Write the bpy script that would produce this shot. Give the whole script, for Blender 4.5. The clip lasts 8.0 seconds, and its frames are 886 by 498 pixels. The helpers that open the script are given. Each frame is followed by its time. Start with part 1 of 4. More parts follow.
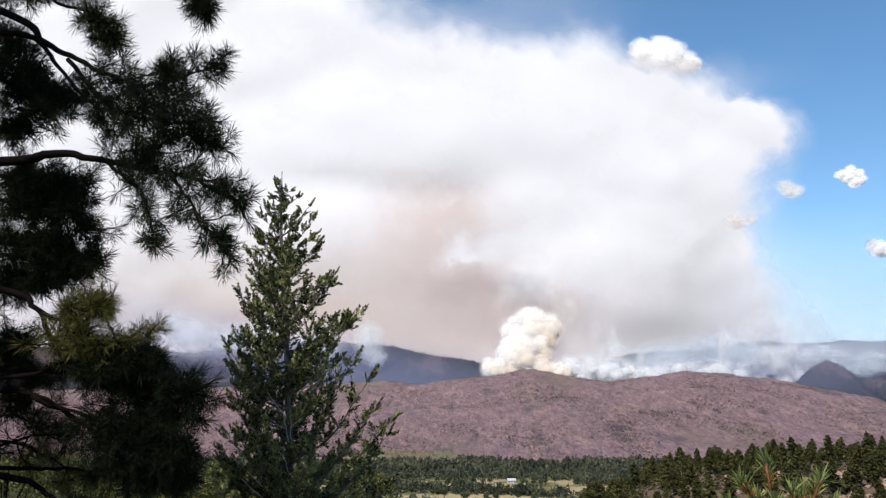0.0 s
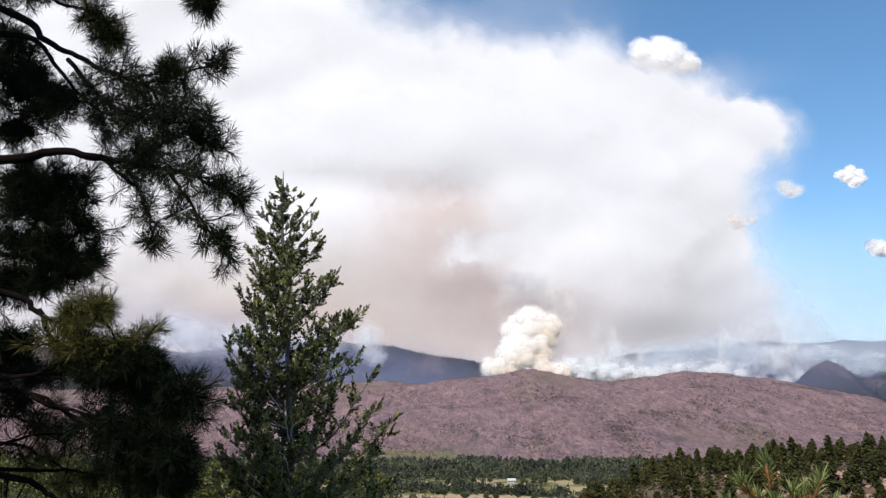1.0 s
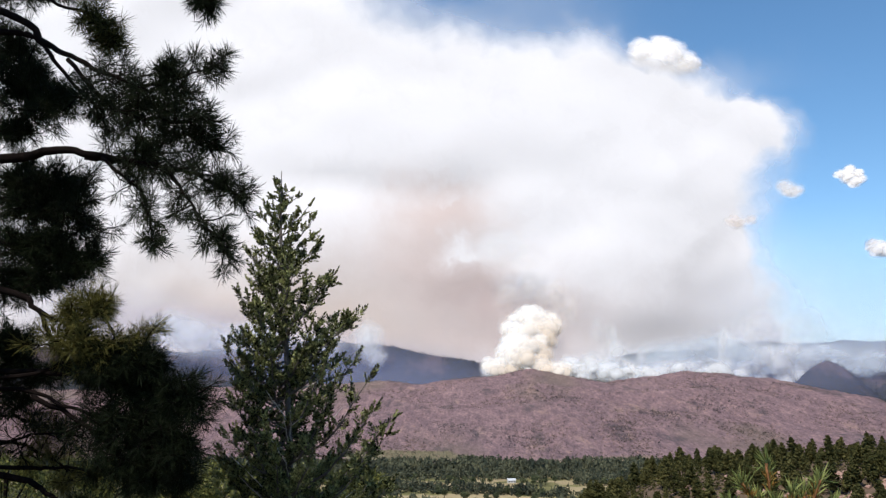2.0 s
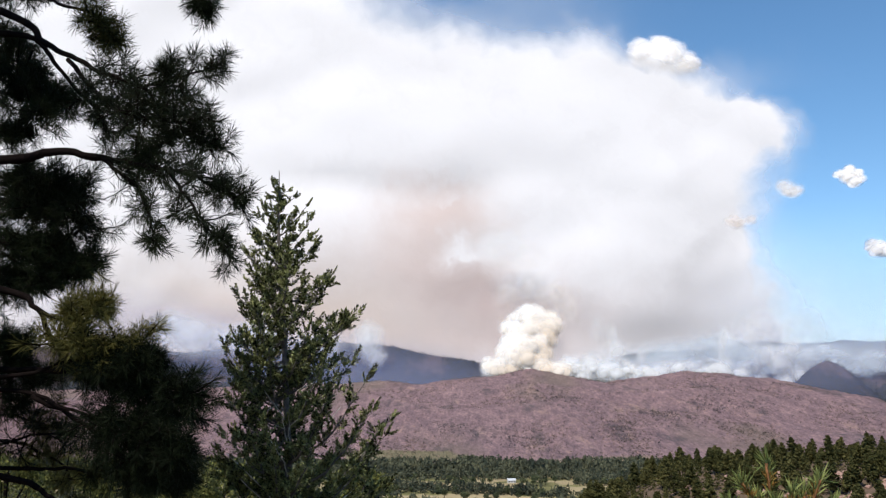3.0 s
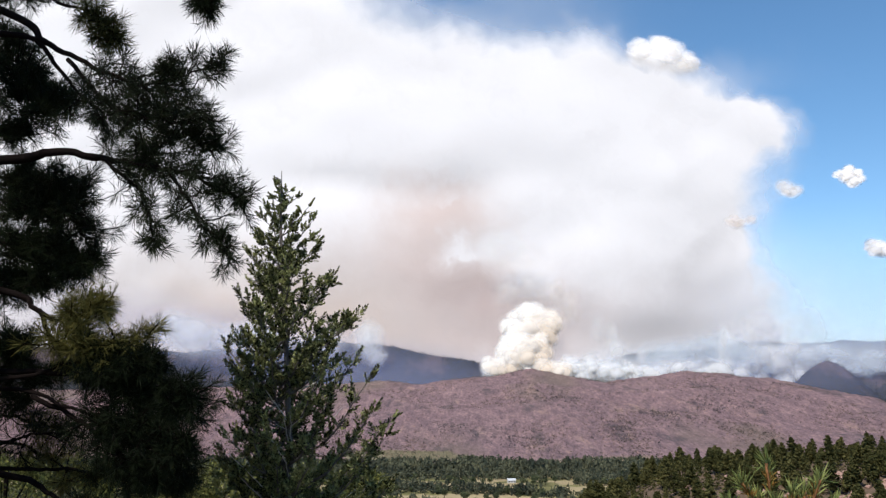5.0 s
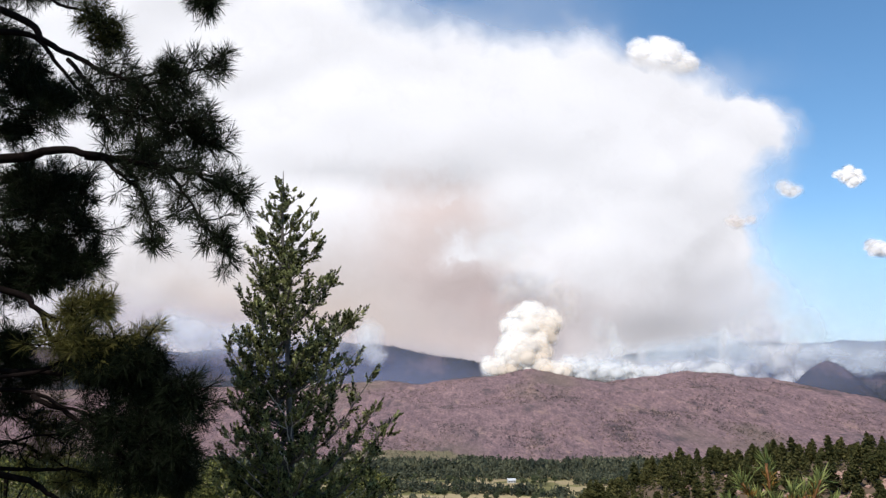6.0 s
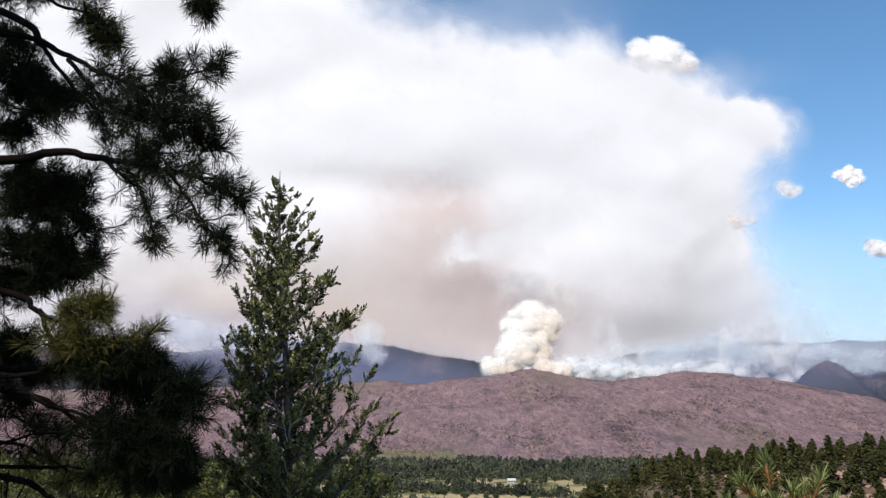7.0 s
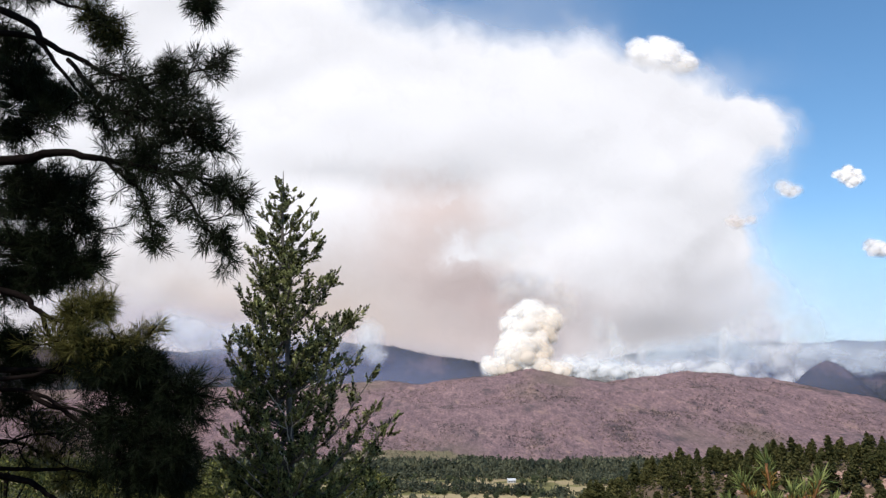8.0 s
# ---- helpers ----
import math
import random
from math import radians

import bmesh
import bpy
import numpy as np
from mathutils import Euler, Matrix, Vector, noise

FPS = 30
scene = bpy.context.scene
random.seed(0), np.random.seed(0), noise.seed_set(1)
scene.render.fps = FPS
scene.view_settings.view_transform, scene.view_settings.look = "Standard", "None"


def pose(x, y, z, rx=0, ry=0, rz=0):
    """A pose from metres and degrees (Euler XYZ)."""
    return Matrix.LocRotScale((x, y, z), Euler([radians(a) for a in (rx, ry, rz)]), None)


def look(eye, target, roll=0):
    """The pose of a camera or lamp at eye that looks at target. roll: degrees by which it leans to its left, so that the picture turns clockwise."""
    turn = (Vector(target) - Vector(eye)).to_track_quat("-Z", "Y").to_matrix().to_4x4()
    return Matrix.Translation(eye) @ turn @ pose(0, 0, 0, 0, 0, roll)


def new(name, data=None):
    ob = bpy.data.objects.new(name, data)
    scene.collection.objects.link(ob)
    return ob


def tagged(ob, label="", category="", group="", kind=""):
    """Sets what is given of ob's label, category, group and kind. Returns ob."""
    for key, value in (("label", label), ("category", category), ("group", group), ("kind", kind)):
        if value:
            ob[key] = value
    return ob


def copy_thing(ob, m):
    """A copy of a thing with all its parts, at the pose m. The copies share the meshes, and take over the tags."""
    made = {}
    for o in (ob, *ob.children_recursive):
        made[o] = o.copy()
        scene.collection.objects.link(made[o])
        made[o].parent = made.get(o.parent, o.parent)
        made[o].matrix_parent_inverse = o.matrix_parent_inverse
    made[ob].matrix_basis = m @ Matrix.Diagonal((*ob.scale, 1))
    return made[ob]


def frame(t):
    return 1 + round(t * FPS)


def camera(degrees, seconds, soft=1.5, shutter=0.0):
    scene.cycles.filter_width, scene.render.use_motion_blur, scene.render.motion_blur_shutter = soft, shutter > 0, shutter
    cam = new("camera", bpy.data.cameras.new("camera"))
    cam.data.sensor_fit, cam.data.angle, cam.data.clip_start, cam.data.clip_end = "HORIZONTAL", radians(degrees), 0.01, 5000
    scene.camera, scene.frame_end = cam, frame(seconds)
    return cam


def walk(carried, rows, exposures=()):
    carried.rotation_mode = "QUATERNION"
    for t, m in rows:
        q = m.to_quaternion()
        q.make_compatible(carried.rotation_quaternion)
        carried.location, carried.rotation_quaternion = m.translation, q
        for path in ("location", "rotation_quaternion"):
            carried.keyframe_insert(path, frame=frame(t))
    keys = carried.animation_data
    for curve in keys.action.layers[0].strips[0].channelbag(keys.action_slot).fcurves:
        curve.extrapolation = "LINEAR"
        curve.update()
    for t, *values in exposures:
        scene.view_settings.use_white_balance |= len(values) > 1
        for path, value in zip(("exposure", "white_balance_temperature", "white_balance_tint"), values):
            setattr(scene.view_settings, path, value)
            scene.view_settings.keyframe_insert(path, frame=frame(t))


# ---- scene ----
EYE = Vector((0, 0, 112))
TILT = 8.43
cam = camera(50, 8.0, soft=1.35)
CAM_POSE = look(EYE, EYE + Vector((0, math.cos(radians(TILT)), math.sin(radians(TILT)))))
walk(cam, [(0, CAM_POSE), (8, CAM_POSE)])

FOCAL = 784 / math.tan(radians(25))


def spot(u, v, d):
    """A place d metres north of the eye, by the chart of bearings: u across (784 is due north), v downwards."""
    s, c = math.sin(radians(TILT)), math.cos(radians(TILT))
    a, b = (u - 784) / FOCAL, (441 - v) / FOCAL
    k = d / (c - b * s)
    return EYE + Vector((a * k, d, (s + b * c) * k))


# ---- light ----
SUN = Vector((-0.32, -0.50, 0.80)).normalized()
world = bpy.data.worlds.new("sky")
scene.world = world
world.use_nodes = True
wt = world.node_tree
sky = wt.nodes.new("ShaderNodeTexSky")
sky.sky_type, sky.sun_disc = "NISHITA", False
sky.sun_elevation = math.asin(SUN.z)
sky.sun_rotation = math.atan2(SUN.x, SUN.y)
sky.altitude, sky.air_density, sky.dust_density, sky.ozone_density = 1600, 0.95, 0.0, 2.2
wt.nodes["Background"].inputs["Strength"].default_value = 0.127
clear = wt.nodes.new("ShaderNodeHueSaturation")
clear.inputs["Hue"].default_value, clear.inputs["Saturation"].default_value = 0.494, 1.14
wt.links.new(sky.outputs["Color"], clear.inputs["Color"])
wt.links.new(clear.outputs["Color"], wt.nodes["Background"].inputs["Color"])
sun = new("sun", bpy.data.lights.new("sun", "SUN"))
sun.data.energy, sun.data.angle, sun.data.color = 3.9, radians(0.53), (1.0, 0.93, 0.83)
sun.matrix_world = look(SUN * 300, (0, 0, 0))
scene.view_settings.exposure = 0.36
scene.cycles.transparent_max_bounces = 96


# ---- materials ----
class Nodes:
    """Short hand for building a node material."""

    def __init__(self, name):
        self.mat = bpy.data.materials.new(name)
        self.mat.use_nodes = True
        self.tree = self.mat.node_tree
        self.out = self.tree.nodes["Material Output"]
        self.bsdf = self.tree.nodes["Principled BSDF"]

    def add(self, kind, **values):
        n = self.tree.nodes.new("ShaderNode" + kind)
        if "operation" in values:
            n.operation = values["operation"]
        if "use_clamp" in values:
            n.use_clamp = values["use_clamp"]
        if "noise_dimensions" in values:
            n.noise_dimensions = values["noise_dimensions"]
        if "data_type" in values:
            n.data_type, n.blend_type = values["data_type"], values["blend_type"]
        if "interpolation_type" in values:
            n.interpolation_type = values["interpolation_type"]
        return n

    def link(self, a, b):
        if hasattr(a, "is_output"):
            self.tree.links.new(a, b)
        else:
            b.default_value = a

    def math(self, op, a, b=0.0, clamp=False):
        n = self.add("Math", operation=op, use_clamp=clamp)
        self.link(a, n.inputs[0])
        self.link(b, n.inputs[1])
        return n.outputs[0]

    def noise(self, where, scale, detail=4.0, rough=0.55, w=None):
        n = self.add("TexNoise", noise_dimensions="4D" if w is not None else "3D")
        self.link(where, n.inputs["Vector"])
        n.inputs["Scale"].default_value, n.inputs["Detail"].default_value, n.inputs["Roughness"].default_value = scale, detail, rough
        if w is not None:
            self.link(w, n.inputs["W"])
        return n.outputs["Fac"]

    def ramp(self, fac, stops):
        n = self.add("ValToRGB")
        e = n.color_ramp.elements
        while len(e) < len(stops):
            e.new(0.5)
        for el, (p, c) in zip(e, stops):
            el.position, el.color = p, (*c, 1) if len(c) == 3 else c
        self.link(fac, n.inputs[0])
        return n.outputs["Color"]

    def mix(self, fac, a, b, blend="MIX"):
        n = self.add("Mix", data_type="RGBA", blend_type=blend)
        self.link(fac, n.inputs["Factor"])
        self.link(a if hasattr(a, "is_output") else (*a, 1), n.inputs["A"])
        self.link(b if hasattr(b, "is_output") else (*b, 1), n.inputs["B"])
        return n.outputs["Result"]

    def span(self, value, lo, hi):
        n = self.add("MapRange", interpolation_type="SMOOTHSTEP")
        self.link(value, n.inputs[0])
        n.inputs[1].default_value, n.inputs[2].default_value = lo, hi
        return n.outputs[0]

    def bump(self, height, strength, dist):
        n = self.add("Bump")
        self.link(height, n.inputs["Height"])
        n.inputs["Strength"].default_value, n.inputs["Distance"].default_value = strength, dist
        self.link(n.outputs["Normal"], self.bsdf.inputs["Normal"])

    def coords(self):
        return self.add("TexCoord").outputs["Object"]


def simple(name, dark, light, scale, rough=0.8, bump=0.0, per_island=0.0, shine=0.2):
    """A surface that varies between two colours at two scales."""
    m = Nodes(name)
    co = m.coords()
    a = m.noise(co, scale, 5)
    b = m.noise(co, scale * 7, 3)
    f = m.math("ADD", m.math("MULTIPLY", a, 0.65), m.math("MULTIPLY", b, 0.35))
    if per_island:
        isl = m.add("NewGeometry").outputs["Random Per Island"]
        f = m.math("ADD", f, m.math("MULTIPLY", m.math("SUBTRACT", isl, 0.5), per_island))
    m.link(m.ramp(f, [(0.3, dark), (0.7, light)]), m.bsdf.inputs["Base Color"])
    m.bsdf.inputs["Roughness"].default_value = rough
    m.bsdf.inputs["Specular IOR Level"].default_value = shine
    if bump:
        m.bump(b, bump, 0.02)
    return m.mat


def leafy(name, dark, light, through_light=0.3, per_island=0.5, rough=0.55, start=0.1, patch=0.0, shine=0.06):
    """Needles and leaves: a colour for each, and some light through them."""
    m = Nodes(name)
    isl = m.add("NewGeometry").outputs["Random Per Island"]
    rnd = m.add("ObjectInfo").outputs["Random"]
    f = m.math("ADD", m.math("MULTIPLY", isl, per_island), m.math("MULTIPLY", rnd, 1 - per_island))
    if patch:
        own = m.span(m.noise(m.coords(), patch, 2), 0.3, 0.7)
        f = m.math("ADD", m.math("MULTIPLY", isl, 0.35), m.math("MULTIPLY", own, 0.65))
    col = m.ramp(f, [(start, dark), (0.95, light)])
    m.link(col, m.bsdf.inputs["Base Color"])
    m.bsdf.inputs["Roughness"].default_value = rough
    m.bsdf.inputs["Specular IOR Level"].default_value = shine
    tr = m.add("BsdfTranslucent")
    m.link(col, tr.inputs["Color"])
    ms = m.add("MixShader")
    ms.inputs[0].default_value = through_light
    m.link(m.bsdf.outputs[0], ms.inputs[1])
    m.link(tr.outputs[0], ms.inputs[2])
    m.link(ms.outputs[0], m.out.inputs["Surface"])
    return m.mat


def smoke_material(name, edge_lo, edge_hi, wisp, wisp_scale, relief_strength, shape):
    """Drifting smoke: thick in the middle of a puff, thinning to nothing at its rim, torn by wisps.
    The puff's own colour and alpha give its tint and density."""
    m = Nodes(name)
    m.tree.nodes.remove(m.bsdf)
    co = m.coords()
    info = m.add("ObjectInfo")
    seed = m.math("MULTIPLY", info.outputs["Random"], 40.0)
    sep = m.add("SeparateXYZ")
    m.link(co, sep.inputs[0])
    r2 = m.math("ADD", m.math("MULTIPLY", sep.outputs[0], sep.outputs[0]), m.math("MULTIPLY", sep.outputs[2], sep.outputs[2]))
    r = m.math("SQRT", r2)
    n1 = m.noise(co, wisp_scale, 5, 0.6, seed)
    r = m.math("ADD", r, m.math("MULTIPLY", m.math("SUBTRACT", n1, 0.5), wisp))
    fall = m.span(r, edge_hi, edge_lo)
    alpha = m.math("MULTIPLY", fall, info.outputs["Alpha"], True)
    n2 = m.noise(co, wisp_scale * 0.8, 4, 0.55, m.math("ADD", seed, 7.0))
    col = m.mix(m.math("MULTIPLY", n2, 0.12), info.outputs["Color"], (0.60, 0.50, 0.46))
    relief = m.add("Bump")
    relief.inputs["Strength"].default_value, relief.inputs["Distance"].default_value = relief_strength, 0.12
    m.link(m.noise(co, wisp_scale * 1.3, 5, 0.5, m.math("ADD", seed, 3.0)), relief.inputs["Height"])
    up = m.add("VectorMath", operation="SCALE")
    m.link(relief.outputs["Normal"], up.inputs[0])
    up.inputs["Scale"].default_value = shape
    bent = m.add("VectorMath", operation="ADD")
    m.link(up.outputs[0], bent.inputs[0])
    bent.inputs[1].default_value = (-0.35, -0.15, 0.75)
    unit = m.add("VectorMath", operation="NORMALIZE")
    m.link(bent.outputs[0], unit.inputs[0])
    d = m.add("BsdfDiffuse")
    m.link(col, d.inputs["Color"])
    m.link(unit.outputs[0], d.inputs["Normal"])
    t = m.add("BsdfTransparent")
    ms = m.add("MixShader")
    m.link(alpha, ms.inputs[0])
    m.link(t.outputs[0], ms.inputs[1])
    m.link(d.outputs[0], ms.inputs[2])
    m.link(ms.outputs[0], m.out.inputs["Surface"])
    return m.mat


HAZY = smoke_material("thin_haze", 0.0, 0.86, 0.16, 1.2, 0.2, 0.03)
SMOKE = smoke_material("smoke_haze", 0.1, 0.80, 0.6, 1.5, 0.3, 0.05)
WISP = smoke_material("smoke_wisp", 0.0, 0.74, 0.85, 2.2, 0.3, 0.06)
BILLOW = smoke_material("smoke_billow", 0.2, 0.82, 0.8, 1.9, 0.5, 0.35)
CAULIFLOWER = smoke_material("smoke_cauliflower", 0.25, 0.85, 0.7, 1.9, 0.5, 0.28)
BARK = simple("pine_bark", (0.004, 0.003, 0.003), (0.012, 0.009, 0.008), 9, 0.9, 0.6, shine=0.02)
# near-black shade, and sun on the dry yellow needles, painted into these two
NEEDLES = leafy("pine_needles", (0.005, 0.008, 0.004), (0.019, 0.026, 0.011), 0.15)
NEEDLES_DRY_SUNLIT = leafy("pine_needles_sunlit", (0.02, 0.024, 0.008), (0.20, 0.18, 0.055), 0.25)
NEEDLES_YOUNG = leafy("young_needles", (0.10, 0.14, 0.04), (0.34, 0.37, 0.13), 0.3)
NEEDLES_RUSTY = leafy("rusty_young_needles", (0.16, 0.08, 0.02), (0.42, 0.24, 0.06), 0.3)
SCALE_LEAF = leafy("cypress_foliage", (0.010, 0.014, 0.005), (0.34, 0.36, 0.15), 0.22, 0.75, start=0.2)
CYPRESS_BARK = simple("cypress_bark", (0.05, 0.042, 0.038), (0.19, 0.17, 0.155), 12, 0.9, 0.5)
FAR_LEAF = leafy("far_pine_foliage", (0.042, 0.046, 0.017), (0.13, 0.118, 0.043), 0.2, 0.55, 0.8)
VALLEY_LEAF = leafy("valley_foliage", (0.032, 0.042, 0.034), (0.13, 0.132, 0.08), 0.15, 0.9, 0.8, patch=0.035)
RUST = simple("rusty_shoot", (0.12, 0.05, 0.02), (0.36, 0.17, 0.07), 20, 0.8)
BLEACHED = simple("bleached_wood", (0.35, 0.32, 0.29), (0.62, 0.59, 0.55), 15, 0.8)
OAK_LEAF = leafy("oak_leaves", (0.02, 0.026, 0.010), (0.22, 0.22, 0.065), 0.3, 0.8)
COTTONWOOD = leafy("broadleaf_foliage", (0.04, 0.055, 0.03), (0.13, 0.145, 0.075), 0.2, 0.5, 0.8)
SCORCHED = leafy("scorched_brush", (0.05, 0.043, 0.036), (0.13, 0.105, 0.075), 0.1, 0.9, 0.9)
RANGE_LEAF = leafy("range_foliage", (0.012, 0.020, 0.018), (0.04, 0.05, 0.035), 0.1, 0.9, 0.9)
ROCK = simple("granite", (0.24, 0.145, 0.12), (0.44, 0.29, 0.235), 0.8, 0.9, 0.7)

DARK_ROCK = simple("weathered_rock", (0.08, 0.066, 0.074), (0.20, 0.15, 0.15), 0.12, 0.95, 0.0, 0.5)


def ground_material():
    m = Nodes("ground")
    co = m.coords()
    sep = m.add("SeparateXYZ")
    m.link(co, sep.inputs[0])
    flow = m.add("Mapping")
    flow.inputs["Scale"].default_value = (1.0, 0.24, 1.0)
    m.link(co, flow.inputs["Vector"])
    lie = flow.outputs[0]
    big = m.noise(lie, 0.004, 5)
    mid = m.noise(lie, 0.05, 6, 0.75)
    fine = m.noise(lie, 0.22, 5, 0.75)
    # burnt brush and pink granite on the hills
    f = m.math("ADD", m.math("MULTIPLY", mid, 0.45), m.math("MULTIPLY", fine, 0.55))
    hill = m.ramp(f, [(0.36, (0.095, 0.071, 0.081)), (0.5, (0.212, 0.139, 0.148)), (0.64, (0.38, 0.25, 0.24))])
    hill = m.mix(m.math("MULTIPLY", m.span(big, 0.48, 0.66), 0.6), hill, (0.165, 0.132, 0.102))
    hill = m.mix(m.math("MULTIPLY", m.span(m.noise(lie, 0.013, 6, 0.7), 0.55, 0.66), 0.7), hill, (0.075, 0.066, 0.07))
    hill = m.mix(m.math("MULTIPLY", m.span(m.noise(lie, 0.02, 6, 0.75), 0.56, 0.68), 0.6), hill, (0.40, 0.27, 0.225))
    # meadows and dry grass in the valley
    field = m.ramp(m.noise(co, 0.014, 3), [(0.36, (0.07, 0.075, 0.03)), (0.44, (0.20, 0.19, 0.07)), (0.50, (0.46, 0.36, 0.21))])
    field = m.mix(0.35, field, m.ramp(fine, [(0.3, (0.05, 0.05, 0.025)), (0.7, (0.24, 0.21, 0.11))]))
    edge = m.math("ADD", sep.outputs[1], m.math("MULTIPLY", m.math("SUBTRACT", big, 0.5), 500.0))
    col = m.mix(m.span(edge, 1420, 1500), field, hill)
    # a grassy bench at the hill's foot
    bench = m.add("VectorMath", operation="SUBTRACT")
    m.link(co, bench.inputs[0])
    bench.inputs[1].default_value = (-60, 1540, 0)
    oval = m.add("VectorMath", operation="MULTIPLY")
    m.link(bench.outputs[0], oval.inputs[0])
    oval.inputs[1].default_value = (1 / 110, 1 / 55, 0)
    far_off = m.add("VectorMath", operation="LENGTH")
    m.link(oval.outputs[0], far_off.inputs[0])
    reach = m.math("ADD", far_off.outputs["Value"], m.math("MULTIPLY", m.math("SUBTRACT", mid, 0.5), 0.9))
    grass = m.ramp(fine, [(0.35, (0.11, 0.10, 0.058)), (0.65, (0.23, 0.195, 0.12))])
    col = m.mix(m.span(reach, 1.0, 0.75), col, grass)
    # pine forest floor on the far ranges, burnt brown in places
    forest = m.ramp(fine, [(0.3, (0.014, 0.018, 0.026)), (0.7, (0.06, 0.06, 0.062))])
    forest = m.mix(m.math("MULTIPLY", m.span(m.noise(lie, 0.009, 5, 0.7), 0.5, 0.62), 0.8), forest, (0.115, 0.085, 0.088))
    col = m.mix(m.span(sep.outputs[1], 2790, 2860), col, forest)
    # stony slope near by
    near = m.ramp(m.noise(co, 0.6, 6, 0.65), [(0.35, (0.08, 0.065, 0.04)), (0.65, (0.15, 0.10, 0.075))])
    col = m.mix(m.span(sep.outputs[1], 640, 560), col, near)
    m.link(col, m.bsdf.inputs["Base Color"])
    m.bsdf.inputs["Roughness"].default_value = 0.95
    m.bsdf.inputs["Specular IOR Level"].default_value = 0.1
    rise = m.math("MULTIPLY", fine, m.span(sep.outputs[1], 700, 1500))
    grit = m.math("MULTIPLY", m.noise(co, 1.5, 5), 0.03)
    m.bump(m.math("ADD", rise, grit), 1.0, 5.0)
    return m.mat


GROUND = ground_material()


# ---- helpers for meshes ----
def mesh_object(name, verts, faces, material, parent=None, label="", smooth=False):
    me = bpy.data.meshes.new(name)
    me.from_pydata(verts, [], faces)
    me.materials.append(material)
    if smooth:
        me.polygons.foreach_set("use_smooth", [True] * len(me.polygons))
    me.update()
    ob = new(name, me)
    ob.parent = parent
    if label:
        tagged(ob, label)
    return ob


def tube(verts, faces, pts, r0, r1, sides=7):
    """Adds a tapered, bent tube along pts."""
    n = len(pts)
    base = len(verts)
    for i, p in enumerate(pts):
        d = (pts[min(i + 1, n - 1)] - pts[max(i - 1, 0)]).normalized()
        a = d.cross(Vector((0.3, 0.9, 0.2))).normalized()
        b = d.cross(a)
        r = r0 + (r1 - r0) * i / (n - 1)
        for k in range(sides):
            w = 2 * math.pi * k / sides
            verts.append(p + (a * math.cos(w) + b * math.sin(w)) * r)
    for i in range(n - 1):
        for k in range(sides):
            q = base + i * sides
            faces.append((q + k, q + (k + 1) % sides, q + sides + (k + 1) % sides, q + sides + k))
    faces.append(tuple(base + k for k in range(sides))[::-1])
    faces.append(tuple(base + (n - 1) * sides + k for k in range(sides)))


def smooth_line(pts, steps=5, wobble=0.0, rng=random):
    """Catmull-Rom through pts."""
    p = [pts[0] * 2 - pts[1], *pts, pts[-1] * 2 - pts[-2]]
    out = []
    for i in range(1, len(p) - 2):
        for s in range(steps):
            t = s / steps
            a, b, c, d = p[i - 1], p[i], p[i + 1], p[i + 2]
            v = 0.5 * (2 * b + (c - a) * t + (2 * a - 5 * b + 4 * c - d) * t * t + (3 * b - a - 3 * c + d) * t ** 3)
            out.append(v + Vector([rng.uniform(-wobble, wobble) for _ in range(3)]))
    out.append(pts[-1].copy())
    return out


def blade(verts, faces, a, d, length, width, rng):
    """A slim three-sided needle from a along d."""
    s = d.cross(Vector((rng.uniform(-1, 1), rng.uniform(-1, 1), rng.uniform(-1, 1)))).normalized()
    t = d.cross(s)
    i = len(verts)
    m = a + d * (length * 0.5)
    verts += [a, m + s * width, m - s * width * 0.5 + t * width * 0.8, a + d * length]
    faces += [(i, i + 1, i + 2), (i + 1, i + 3, i + 2), (i, i + 2, i + 3, i + 1)]


def any_way(rng):
    while True:
        v = Vector((rng.uniform(-1, 1), rng.uniform(-1, 1), rng.uniform(-1, 1)))
        if 0.05 < v.length < 1:
            return v.normalized()


# ---- ground ----
def ease(x, lo, hi):
    t = np.clip((x - lo) / (hi - lo), 0, 1)
    return t * t * (3 - 2 * t)


RIDGE_X = [-1800, -780, -390, -150, -70, 120, 186, 245, 320, 445, 525, 690, 745, 930, 985, 1050, 1120, 1300, 2200]
RIDGE_Z = [100, 106, 122, 136, 128, 142, 154, 160, 146, 129, 138, 149, 150, 138, 126, 84, 70, 62, 58]


def height(x, y):
    """The lie of the land; x and y are arrays."""
    r = np.hypot(x, y)
    z = 110.4 * np.exp(-r / 330)
    z = z + ease(x, -10, 120) * (40 + 0.08 * np.clip(x, 0, 400)) * np.exp(-((y - 440) / 140) ** 2)
    top = np.interp(x, RIDGE_X, RIDGE_Z)
    hill = top * np.where(y < 2700, ease(y, 1380, 2760) ** 0.85, 0.45 + 0.55 * ease(y, 3300, 2700))
    hill = hill * ease(y, 1350, 1600)
    far = 172 + 88 * np.exp(-((x + 330) / 420) ** 2) + 85 * np.exp(-((x + 1400) / 900) ** 2)
    far = far * np.exp(-((y - 3500) / 260) ** 2)
    knob = 205 * np.exp(-np.abs((x - 1262) / 165) ** 1.7) * np.exp(-((y - 3150) / 190) ** 2)
    knob = np.maximum(knob, 175 * np.exp(-((x - 1640) / 220) ** 2) * np.exp(-((y - 3250) / 220) ** 2))
    back = (302 * ease(x, 900, 1330) + 262 * (1 - ease(x, 900, 1330)) * ease(x, 300, 800)) * np.exp(-((y - 3950) / 300) ** 2)
    return np.maximum.reduce([z, hill, far, knob, back])


